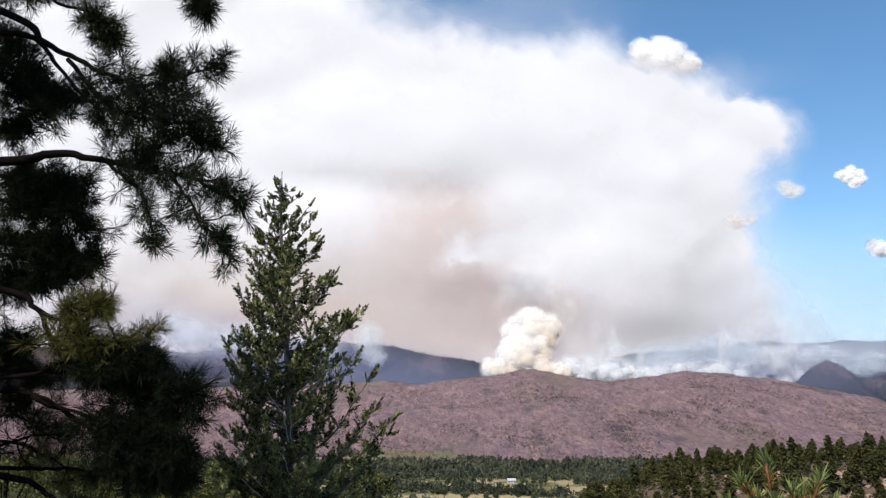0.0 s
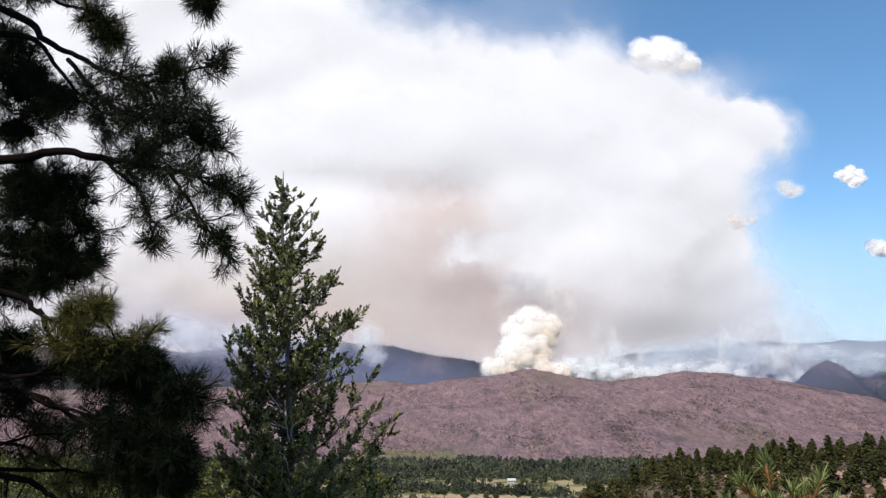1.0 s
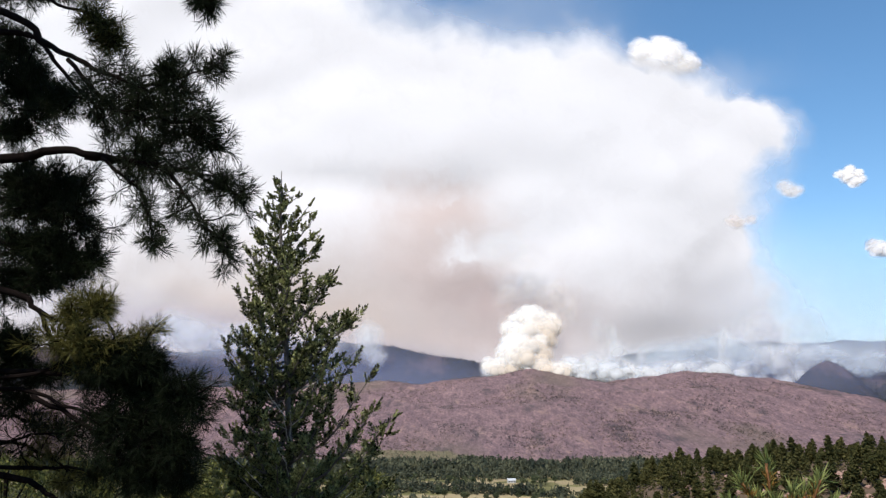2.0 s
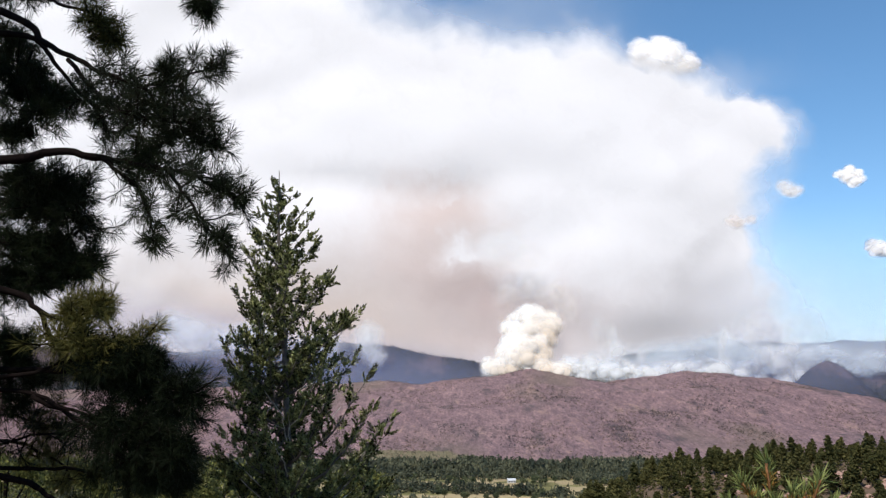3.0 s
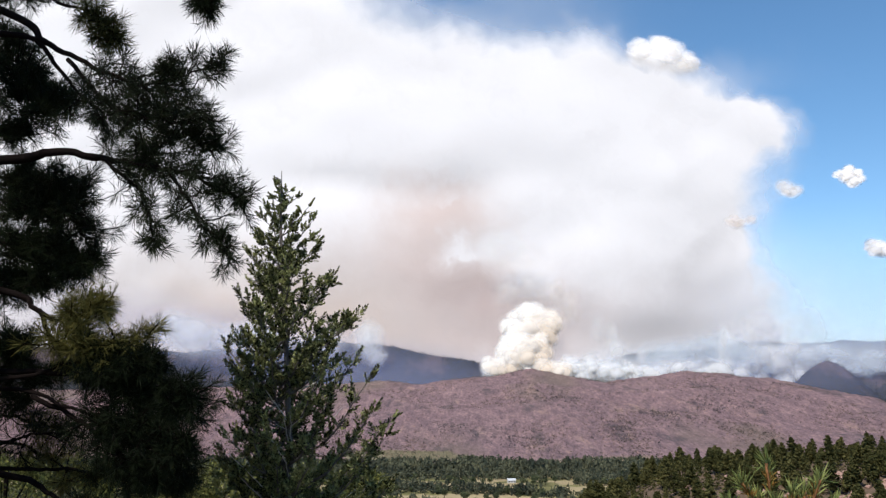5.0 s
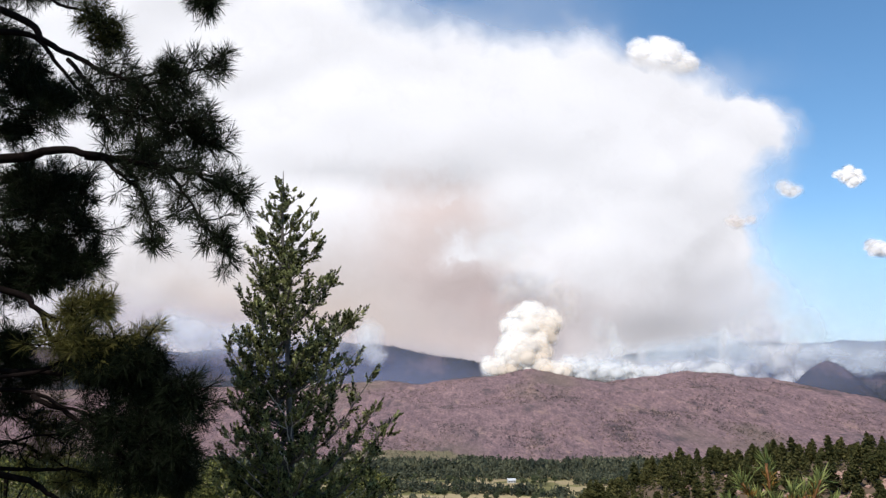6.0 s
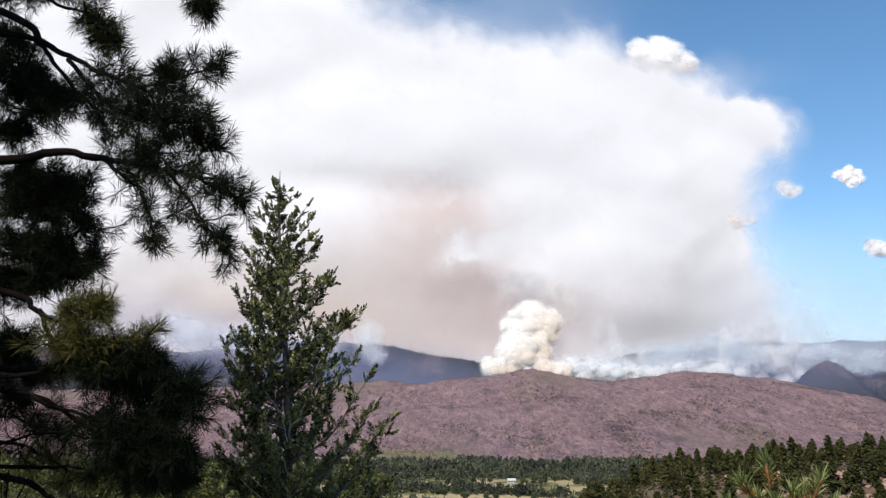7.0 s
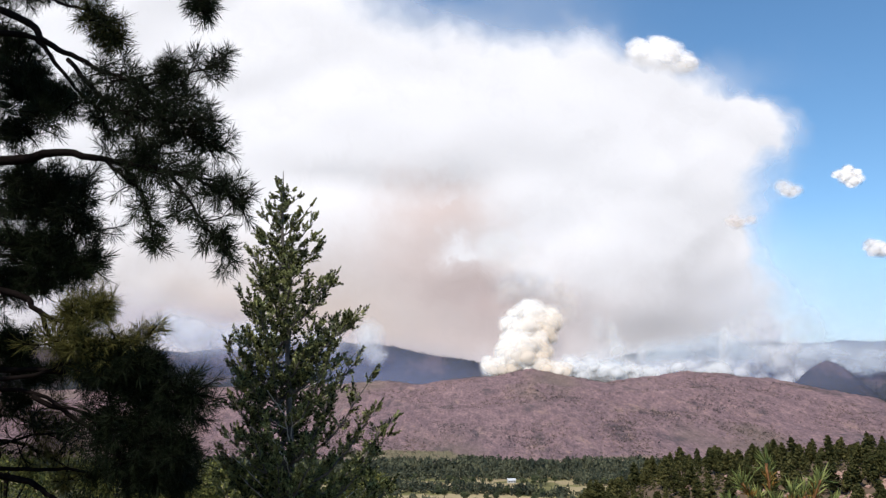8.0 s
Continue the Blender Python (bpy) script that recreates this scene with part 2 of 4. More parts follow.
def rough(x, y, z):
    """Gullies and knolls on top of the plan."""
    p = Vector((x, y, 0))
    amp = min(1.0, max(0.0, (y - 1450) / 500))
    n = noise.fractal(p * 0.0052, 1.0, 2.1, 5) * 11 + (0.5 - abs(noise.noise(p * 0.0035 + Vector((7, 3, 1))))) * 13
    fine = noise.fractal(p * 0.03, 1.0, 2.0, 3)
    return z + n * amp + fine * (1.6 * amp + 0.1 + 0.7 * min(1.0, max(0.0, (y - 150) / 120)))


def build_ground():
    ang = [-180 + 4 * i for i in range(36)] + [-36 + 0.16 * i for i in range(451)] + [36 + 4 * i for i in range(1, 36)]
    rad = [0.5 * 1.09 ** i for i in range(60)]
    rad = [q for q in rad if q < 80] + list(np.geomspace(80, 1300, 70)) + list(np.linspace(1320, 4950, 210))
    A, R = np.meshgrid(np.radians(ang), np.array(rad))
    X, Y = R * np.sin(A), R * np.cos(A)
    Z = height(X, Y)
    nr, na = X.shape
    verts = [(0.0, 0.0, 110.4)]
    for x, y, z in zip(X.ravel().tolist(), Y.ravel().tolist(), Z.ravel().tolist()):
        verts.append((x, y, rough(x, y, z)))
    faces = []
    for i in range(nr - 1):
        for j in range(na):
            k = (j + 1) % na
            faces.append((1 + i * na + j, 1 + i * na + k, 1 + (i + 1) * na + k, 1 + (i + 1) * na + j))
    for j in range(na):
        faces.append((0, 1 + (j + 1) % na, 1 + j))
    ob = mesh_object("ground", verts, faces, GROUND, None, "", True)
    return tagged(ob, "burnt pinkish-brown hills above a green valley floor", "ground", kind="structure")


def ground_at(x, y):
    return rough(x, y, float(height(np.array([x]), np.array([y]))[0]))


build_ground()


# ---- smoke ----
def puff_mesh(name, seed, levels, lump, material, flat=1.0):
    bm = bmesh.new()
    bmesh.ops.create_icosphere(bm, subdivisions=levels, radius=1.0)
    off = Vector((seed * 3.1, seed * 1.7, seed * 0.9))
    for v in bm.verts:
        p = v.co.normalized()
        b1 = noise.noise(p * 1.7 + off)
        b2 = noise.noise(p * 3.6 + off)
        if lump > 0.12:
            b1, b2 = abs(b1), abs(b2) * 0.5
        v.co = p * (0.95 + lump * (b1 * 0.8 + b2 * 0.3))
        v.co.y *= flat
    me = bpy.data.meshes.new(name)
    bm.to_mesh(me)
    bm.free()
    me.materials.append(material)
    me.polygons.foreach_set("use_smooth", [True] * len(me.polygons))
    return me


SOFT_PUFFS = [puff_mesh("puff", i, 4, 0.10, SMOKE) for i in range(4)]
HAZE_PUFFS = [puff_mesh("puff", 40, 4, 0.02, HAZY)]
WISP_PUFFS = [puff_mesh("puff", 20 + i, 4, 0.10, WISP) for i in range(4)]
FIRM_PUFFS = [puff_mesh("puff", 10 + i, 4, 0.16, BILLOW) for i in range(4)]
COLUMN_PUFFS = [puff_mesh("puff", 30 + i, 4, 0.16, CAULIFLOWER) for i in range(4)]
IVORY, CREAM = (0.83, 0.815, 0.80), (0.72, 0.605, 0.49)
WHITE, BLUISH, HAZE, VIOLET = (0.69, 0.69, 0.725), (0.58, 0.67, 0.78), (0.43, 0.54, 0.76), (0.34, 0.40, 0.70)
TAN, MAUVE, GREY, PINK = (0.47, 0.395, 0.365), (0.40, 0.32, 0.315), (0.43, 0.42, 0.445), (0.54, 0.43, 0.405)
CLOUD, SNOWY, BLUSH = (0.84, 0.83, 0.84), (0.75, 0.785, 0.84), (0.84, 0.78, 0.77)
smoke_rng = random.Random(5)
DRIFTS = []


def puff(thing, u, v, d, ru, rv, density, tint, kind="soft", drift=(0, 0), thick=40):
    """One rigid puff of a smoke cloud; drift: its way across and upwards over the clip, in the chart's units."""
    me = smoke_rng.choice({"soft": SOFT_PUFFS, "haze": HAZE_PUFFS, "wisp": WISP_PUFFS, "firm": FIRM_PUFFS, "column": COLUMN_PUFFS}[kind])
    ob = new("puff", me)
    ob.parent = thing
    k = d / FOCAL
    ru, rv = ru * 1.12, rv * 1.12
    p = spot(u, v, d)
    j = [smoke_rng.uniform(-0.02, 0.02) for _ in range(3)]
    ob.color = (*[max(0, min(1, c + j[0])) for c in tint], density)
    ob.scale = (ru * k, thick if kind not in ("firm", "column") else 0.28 * (ru + rv) * k, rv * k)
    ob.matrix_basis = pose(*p, 0, smoke_rng.uniform(-12, 12), 0) @ Matrix.Diagonal((*ob.scale, 1))
    if drift != (0, 0):
        DRIFTS.append((ob, p, ob.matrix_basis.to_euler(), Vector((drift[0] * k, 0, -drift[1] * k))))
    return ob


def smoke_thing(name, label, category="smoke"):
    return tagged(new(name), label, category)


def plume_material(d, origin):
    """Smoke of several fires run together: lobes give its outline, brown and grey its smoke tints and painted shading.
    """
    m = Nodes("plume_smoke")
    m.tree.nodes.remove(m.bsdf)
    co = m.coords()
    k = d / FOCAL

    def warp(vec, scale, amount, detail):
        n = m.add("TexNoise")
        m.link(vec, n.inputs["Vector"])
        n.inputs["Scale"].default_value, n.inputs["Detail"].default_value, n.inputs["Roughness"].default_value = scale, detail, 0.6
        c = m.add("VectorMath", operation="SUBTRACT")
        m.link(n.outputs["Color"], c.inputs[0])
        c.inputs[1].default_value = (0.5, 0.5, 0.5)
        g = m.add("VectorMath", operation="SCALE")
        m.link(c.outputs[0], g.inputs[0])
        g.inputs["Scale"].default_value = amount
        e = m.add("VectorMath", operation="ADD")
        m.link(vec, e.inputs[0])
        m.link(g.outputs[0], e.inputs[1])
        return e.outputs[0]

    bent = warp(warp(co, 0.0022, 420.0, 3.0), 0.012, 90.0, 5.0)
    curl = warp(warp(co, 0.004, 300.0, 3.0), 0.016, 80.0, 5.0)

    def lobe(vec, u, v, ru, rv):
        c = spot(u, v, d) - origin
        sub = m.add("VectorMath", operation="SUBTRACT")
        m.link(vec, sub.inputs[0])
        sub.inputs[1].default_value = c
        div = m.add("VectorMath", operation="MULTIPLY")
        m.link(sub.outputs[0], div.inputs[0])
        div.inputs[1].default_value = (1 / (ru * k), 0.0, 1 / (rv * k))
        dot = m.add("VectorMath", operation="DOT_PRODUCT")
        m.link(div.outputs[0], dot.inputs[0])
        m.link(div.outputs[0], dot.inputs[1])
        return m.math("POWER", 2.718, m.math("MULTIPLY", dot.outputs["Value"], -1.0))

    def field(vec, lobes):
        total = None
        for u, v, ru, rv, w in lobes:
            f = m.math("MULTIPLY", lobe(vec, u, v, ru, rv), w)
            total = f if total is None else m.math("ADD", total, f)
        return total

    body = field(bent, ((280, 60, 330, 330, 1.6), (640, 310, 420, 235, 1.3), (940, 330, 320, 190, 1.2), (1130, 246, 180, 106, 1.1), (1300, 224, 84, 42, 0.9),
                        (200, 480, 450, 300, 1.4), (700, 590, 420, 150, 1.2), (1100, 500, 165, 190, 0.9), (1205, 500, 80, 150, 0.5), (1230, 590, 120, 110, 0.75), (1050, 640, 260, 90, 1.0)))
    thin = field(bent, ((930, 20, 150, 50, 0.18), (1350, 570, 120, 120, 0.38), (1280, 480, 60, 90, 0.25), (1220, 135, 110, 34, 0.35), (1410, 590, 80, 42, 0.22), (1040, 90, 70, 40, 0.5)))
    alpha = m.math("ADD", m.span(body, 0.2, 0.95), thin, True)
    # smoke tints, with the billows' shaded and bright parts painted into the same colours
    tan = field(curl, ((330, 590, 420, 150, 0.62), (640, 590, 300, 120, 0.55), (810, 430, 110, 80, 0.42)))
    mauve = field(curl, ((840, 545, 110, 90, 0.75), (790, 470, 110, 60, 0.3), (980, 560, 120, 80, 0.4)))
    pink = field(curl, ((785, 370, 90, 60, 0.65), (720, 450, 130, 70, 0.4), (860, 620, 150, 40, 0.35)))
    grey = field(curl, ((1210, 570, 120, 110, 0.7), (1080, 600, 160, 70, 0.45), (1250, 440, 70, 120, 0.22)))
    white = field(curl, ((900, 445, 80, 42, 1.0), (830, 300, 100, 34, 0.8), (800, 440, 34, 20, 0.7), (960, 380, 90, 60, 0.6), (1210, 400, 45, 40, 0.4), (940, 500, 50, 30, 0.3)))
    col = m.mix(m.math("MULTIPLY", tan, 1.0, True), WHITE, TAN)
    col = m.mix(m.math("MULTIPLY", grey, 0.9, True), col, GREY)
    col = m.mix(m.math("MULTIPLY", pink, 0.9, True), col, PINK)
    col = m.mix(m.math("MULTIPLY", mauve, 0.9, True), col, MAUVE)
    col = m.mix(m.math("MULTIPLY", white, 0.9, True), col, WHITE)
    # billow highlights painted white into the smoke colour, with a firm upper edge
    bright_rolls = field(curl, ((905, 438, 85, 36, 1.0), (830, 298, 105, 26, 0.85), (798, 440, 34, 16, 0.6), (985, 385, 80, 55, 0.8), (945, 492, 46, 34, 0.7), (790, 362, 40, 18, 0.6),
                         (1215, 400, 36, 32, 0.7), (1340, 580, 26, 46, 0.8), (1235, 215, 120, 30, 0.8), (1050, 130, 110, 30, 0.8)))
    rolls = m.math("ADD", bright_rolls, m.math("MULTIPLY", m.math("SUBTRACT", m.noise(curl, 0.014, 5, 0.6), 0.5), 0.7))
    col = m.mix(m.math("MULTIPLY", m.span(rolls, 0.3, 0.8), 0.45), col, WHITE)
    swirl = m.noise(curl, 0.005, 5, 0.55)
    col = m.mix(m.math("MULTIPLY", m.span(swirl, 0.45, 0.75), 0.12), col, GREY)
    unit = m.add("VectorMath", operation="NORMALIZE")
    puffed = m.add("Bump")
    puffed.inputs["Strength"].default_value, puffed.inputs["Distance"].default_value = 0.35, 60.0
    m.link(m.noise(curl, 0.006, 4, 0.5), puffed.inputs["Height"])
    lean = m.add("VectorMath", operation="SCALE")
    m.link(puffed.outputs["Normal"], lean.inputs[0])
    lean.inputs["Scale"].default_value = 0.25
    both = m.add("VectorMath", operation="ADD")
    m.link(lean.outputs[0], both.inputs[0])
    both.inputs[1].default_value = (-0.35, -0.15, 0.75)
    m.link(both.outputs[0], unit.inputs[0])
    dif = m.add("BsdfDiffuse")
    m.link(col, dif.inputs["Color"])
    m.link(unit.outputs[0], dif.inputs["Normal"])
    clear = m.add("BsdfTransparent")
    ms = m.add("MixShader")
    m.link(alpha, ms.inputs[0])
    m.link(clear.outputs[0], ms.inputs[1])
    m.link(dif.outputs[0], ms.inputs[2])
    m.link(ms.outputs[0], m.out.inputs["Surface"])
    return m.mat


def build_plume():
    t = smoke_thing("smoke_plume", "huge white and tan wildfire smoke plume above the hills")
    D = 4330
    k = D / FOCAL
    origin = spot(560, 330, D)
    bm = bmesh.new()
    bmesh.ops.create_icosphere(bm, subdivisions=6, radius=1.0)
    for v in bm.verts:
        p = v.co.copy()
        side = 1.0 if p.y > 0 else -1.0
        roll = abs(noise.noise(p * 3.0)) * 0.5 + abs(noise.noise(p * 7.0)) * 0.2
        # thick in the middle, billowed front and back
        v.co = Vector((p.x * 1080 * k, side * abs(p.y) ** 0.7 * (70 + 60 * roll), p.z * 640 * k))
    bmesh.ops.delete(bm, geom=[v for v in bm.verts if v.co.y > 12], context="VERTS")
    me = bpy.data.meshes.new("smoke_body")
    bm.to_mesh(me)
    bm.free()
    me.polygons.foreach_set("use_smooth", [True] * len(me.polygons))
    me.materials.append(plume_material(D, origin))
    body = new("smoke_body", me)
    body.parent = t
    body.location = origin
    DRIFTS.append((body, origin, Euler((0, 0, 0)), Vector((-3 * k, 0, 3 * k))))
    D = 4150
    for u, v, ru, rv, a, c in ((900, 440, 100, 55, 0.2, WHITE), (1340, 590, 60, 50, 0.35, WHITE), (940, 510, 50, 40, 0.2, WHITE)):
        puff(t, u, v, D, ru, rv, a, c, "wisp", (-4, -4), 12)
        D -= 16


def build_column():
    t = smoke_thing("smoke_column", "dense cream-white smoke column billowing up from behind the ridge")
    r = random.Random(2)
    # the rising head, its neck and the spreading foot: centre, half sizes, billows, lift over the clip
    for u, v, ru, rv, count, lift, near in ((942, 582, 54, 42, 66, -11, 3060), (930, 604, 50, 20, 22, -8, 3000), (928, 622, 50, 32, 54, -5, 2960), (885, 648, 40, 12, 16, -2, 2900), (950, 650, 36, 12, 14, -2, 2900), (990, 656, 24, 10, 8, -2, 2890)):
        for i in range(count):
            w, q = r.uniform(0, 6.283), r.random() ** 0.42
            du, dv = math.cos(w) * q, math.sin(w) * q
            # squarer than an oval
            du, dv = du * (1.0 + 0.16 * dv * dv), dv * (1.0 + 0.16 * du * du)
            size = r.uniform(17, 32) * (1.1 - 0.4 * q) * (0.8 if rv < 21 else 1.0)
            # sun and shade painted into the tint: rim white, shaded side and core creamy
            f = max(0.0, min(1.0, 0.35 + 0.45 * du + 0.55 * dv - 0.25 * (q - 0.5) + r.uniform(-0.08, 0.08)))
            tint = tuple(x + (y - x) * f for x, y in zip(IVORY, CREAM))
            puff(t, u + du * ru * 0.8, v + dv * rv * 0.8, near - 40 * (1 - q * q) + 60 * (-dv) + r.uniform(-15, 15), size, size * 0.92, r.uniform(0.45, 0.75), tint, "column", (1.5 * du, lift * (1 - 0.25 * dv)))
    for i in range(26):
        u, v, size = r.uniform(880, 1010), r.uniform(500, 575), r.uniform(14, 30)
        puff(t, u, v, 3120, size, size * 1.2, r.uniform(0.06, 0.2), BLUSH, "wisp", (1, -8), 9)


def build_banks():
    t = smoke_thing("smoke_bank", "low white smoke drifting along the burning ridges")
    r = random.Random(9)
    for i in range(34):
        u = 985 + 440 * (i + r.uniform(-0.4, 0.4)) / 34
        lift = 30 * math.exp(-((u - 1385) / 50) ** 2) + 14
        v = 664 - r.uniform(0, 1) * lift - (4 if u < 1150 else 0)
        s = r.uniform(18, 40)
        puff(t, u, v, (3000 if u < 1300 else 3400) + r.uniform(-60, 250), s * 1.3, s * 0.8, r.uniform(0.45, 0.85), SNOWY if r.random() < 0.75 else BLUISH, "wisp", drift=(r.uniform(-1, 3), r.uniform(-4, 0)))
    for i in range(46):
        u = 1290 + 150 * r.random() ** 0.7
        v, size = r.uniform(622 if u > 1350 else 645, 682), r.uniform(16, 36)
        puff(t, u, v + 0.12 * abs(u - 1390), 3390 + r.uniform(-30, 60), size, size, r.uniform(0.7, 1.0), SNOWY, "wisp", (1, -3), 9)
    for u, v, s, a in ((990, 655, 18, 0.9), (970, 660, 14, 0.9), (1010, 645, 22, 0.5), (1045, 640, 26, 0.5), (1090, 625, 34, 0.35), (1380, 640, 36, 0.7), (1400, 620, 30, 0.5), (1350, 625, 40, 0.4), (1430, 640, 30, 0.5), (870, 655, 22, 0.6)):
        puff(t, u, v, 2980 if u < 1300 else 3360, s * 1.2, s, a, SNOWY, "firm" if s < 24 else "wisp", (1, -2), 9)
    for i in range(18):
        s = r.uniform(22, 32)
        puff(t, r.uniform(1000, 1130), r.uniform(648, 672), 3080 + r.uniform(0, 60), s * 1.3, s, r.uniform(0.8, 1.0), SNOWY, "wisp", (1, -3), 9)
    # thick white smoke lying in the dip of the ridge, and torn veils rising from it
    for i in range(26):
        u, s = r.uniform(985, 1160), r.uniform(10, 20)
        puff(t, u, 668 - r.uniform(0, 22) * (1 - 0.4 * abs(u - 1060) / 100), 2900 + r.uniform(0, 40), s * 1.4, s, r.uniform(0.7, 1.0), SNOWY, "wisp", (1, -3), 9)
    for i in range(22):
        u = r.choice((r.uniform(1040, 1140), r.uniform(1270, 1330), r.uniform(1340, 1440)))
        puff(t, u, r.uniform(585, 650), (3010 if u < 1300 else 3380) + r.uniform(0, 60), r.uniform(12, 24), r.uniform(26, 46), r.uniform(0.15, 0.4), SNOWY, "wisp", (2, -5), 9)
    t2 = smoke_thing("smoke_bank", "pale smoke lying over the far forested range")
    for u, v, ru, rv, a in ((340, 590, 90, 60, 0.7), (400, 600, 70, 45, 0.65), (300, 580, 60, 50, 0.6), (650, 600, 45, 50, 0.7), (665, 630, 30, 30, 0.7), (470, 600, 80, 50, 0.6), (570, 610, 60, 40, 0.6)):
        puff(t2, u, v, 3330 - ru * 0.7, ru, rv, a, SNOWY, "wisp", (1, -3), 14)
    t3 = smoke_thing("smoke_bank", "thin bluish smoke rising over the eastern range")
    for u, v, ru, rv, a in ((1180, 630, 120, 40, 0.55), (1290, 620, 100, 45, 0.6), (1430, 630, 70, 35, 0.5), (1540, 640, 45, 32, 0.5), (1515, 655, 30, 20, 0.5), (1480, 625, 80, 25, 0.4), (1455, 622, 30, 26, 0.8), (1470, 640, 22, 16, 0.7), (1535, 655, 24, 22, 0.8), (1550, 628, 40, 14, 0.5)):
        puff(t3, u, v, 3420 - ru, ru, rv, a, BLUISH, "wisp", (1, -3), 10)
    # distance haze added as tinted see-through shells; the third tones down the low sky
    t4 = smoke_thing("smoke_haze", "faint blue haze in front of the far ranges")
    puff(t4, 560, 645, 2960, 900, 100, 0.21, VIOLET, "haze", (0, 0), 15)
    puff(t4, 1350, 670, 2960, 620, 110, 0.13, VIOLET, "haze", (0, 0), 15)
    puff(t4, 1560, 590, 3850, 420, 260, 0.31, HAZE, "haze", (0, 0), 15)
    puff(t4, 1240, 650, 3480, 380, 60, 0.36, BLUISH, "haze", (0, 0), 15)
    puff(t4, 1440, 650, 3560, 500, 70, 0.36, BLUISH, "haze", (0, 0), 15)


def build_cloud(u, v, d, ru, rv, count, density, label, seed, kind="firm", tint=CLOUD):
    """A heap of small lobes, flatter beneath than above."""
    t = smoke_thing("cumulus_cloud", label, "cloud")
    r = random.Random(seed)
    for i in range(count):
        w, q = r.uniform(0, 6.283), r.random() ** 0.5
        du, dv = math.cos(w) * q, math.sin(w) * q * (1.0 if math.sin(w) < 0 else 0.6)
        size = max(9, min(ru, rv) * r.uniform(0.5, 1.0) * (1.15 - 0.45 * q))
        loose = kind == "firm" and i % 4 == 0
        puff(t, u + du * ru * 0.75, v + dv * rv * 0.75 + du * rv * 0.25, d - dv * rv * 4.5 + r.uniform(-20, 20), size * (1.5 if loose else 1.2), size * (1.1 if loose else 0.9), density * r.uniform(0.7, 1.0), tint, "wisp" if loose else kind, (0, 0), 12)
    return t


build_plume()
build_column()
build_banks()
CLOUDS = [
    (build_cloud(1172, 104, 4470, 72, 36, 26, 0.75, "puffy white cumulus cloud above the smoke", 1), -6.0),
    (build_cloud(1503, 313, 3900, 27, 21, 12, 0.8, "small white cloud in the blue sky", 2), -4.0),
    (build_cloud(1390, 333, 3500, 38, 22, 5, 0.5, "faint small cloud in the blue sky", 3, "soft"), -3.0),
    (build_cloud(1311, 391, 3500, 30, 22, 5, 0.55, "faint pinkish small cloud beside the smoke", 4, "soft", BLUSH), 0.0),
    (build_cloud(1556, 442, 3900, 30, 19, 12, 0.8, "small white cloud low in the sky", 5), -5.0),
]


# ---- ponderosa pine close by ----
def tuft(verts, faces, tip, way, rng, size=0.16, count=46):
    """A brush of long needles round the end of a twig."""
    for _ in range(count):
        d = (way * rng.uniform(-0.1, 1.0) + any_way(rng) * rng.uniform(0.5, 1.0)).normalized()
        a = tip - way * rng.uniform(0.0, 0.09)
        blade(verts, faces, a, (d + Vector((0, 0, -0.1))).normalized(), size * rng.uniform(0.65, 1.05), 0.0034, rng)


PINE_BASE = Vector((-5.6, 8.6, 0))
PINE_BASE.z = ground_at(PINE_BASE.x, PINE_BASE.y) - 0.1
pine_rng = random.Random(21)
PINE_BRANCHES = []


def pine_limb(pine, line, r0, tufts, start, reach, material, size=0.16, twist=0.9):
    """A limb through the places of line (chart bearings and distance), with twigs and needle brushes from start on."""
    rng = pine_rng
    tufts = int(tufts * 1.25)
    pts = smooth_line([spot(*p) - PINE_BASE for p in line], 6, 0.012, rng)
    wv, wf, nv, nf = [], [], [], []
    root = pts[0]
    pts = [p - root for p in pts]
    tube(wv, wf, pts, r0 * 0.8, 0.006, 7)
    n = len(pts)
    for i in range(tufts):
        f = start + (1 - start) * (i + rng.random()) / tufts
        k = min(n - 2, int(f * (n - 1)))
        p = pts[k].lerp(pts[k + 1], rng.random())
        along = (pts[k + 1] - pts[k]).normalized()
        off = any_way(rng)
        off.y *= twist
        way = (along * 0.5 + off).normalized()
        length = reach * rng.uniform(0.3, 1.0) * (1.15 - 0.55 * f)
        mid = p + way * length * 0.5 + Vector((0, 0, rng.uniform(-0.04, 0.03)))
        tip = p + (way + Vector((0, 0, rng.uniform(-0.1, 0.25)))).normalized() * length
        tube(wv, wf, [p, mid, tip], 0.008, 0.004, 4)
        tuft(nv, nf, tip, (tip - mid).normalized(), rng, size)
        if rng.random() < 0.6:
            side = mid + any_way(rng) * rng.uniform(0.06, 0.16)
            tube(wv, wf, [mid, side], 0.005, 0.003, 4)
            tuft(nv, nf, side, (side - mid).normalized(), rng, size * 0.9)
    end = (pts[-1] - pts[-2]).normalized()
    for _ in range(2):
        tuft(nv, nf, pts[-1], end, rng, size)
    b = mesh_object("branch", wv, wf, BARK, pine, "", True)
    b.location = root
    mesh_object("needles", nv, nf, material, b)
    PINE_BRANCHES.append((b, root))
    return b


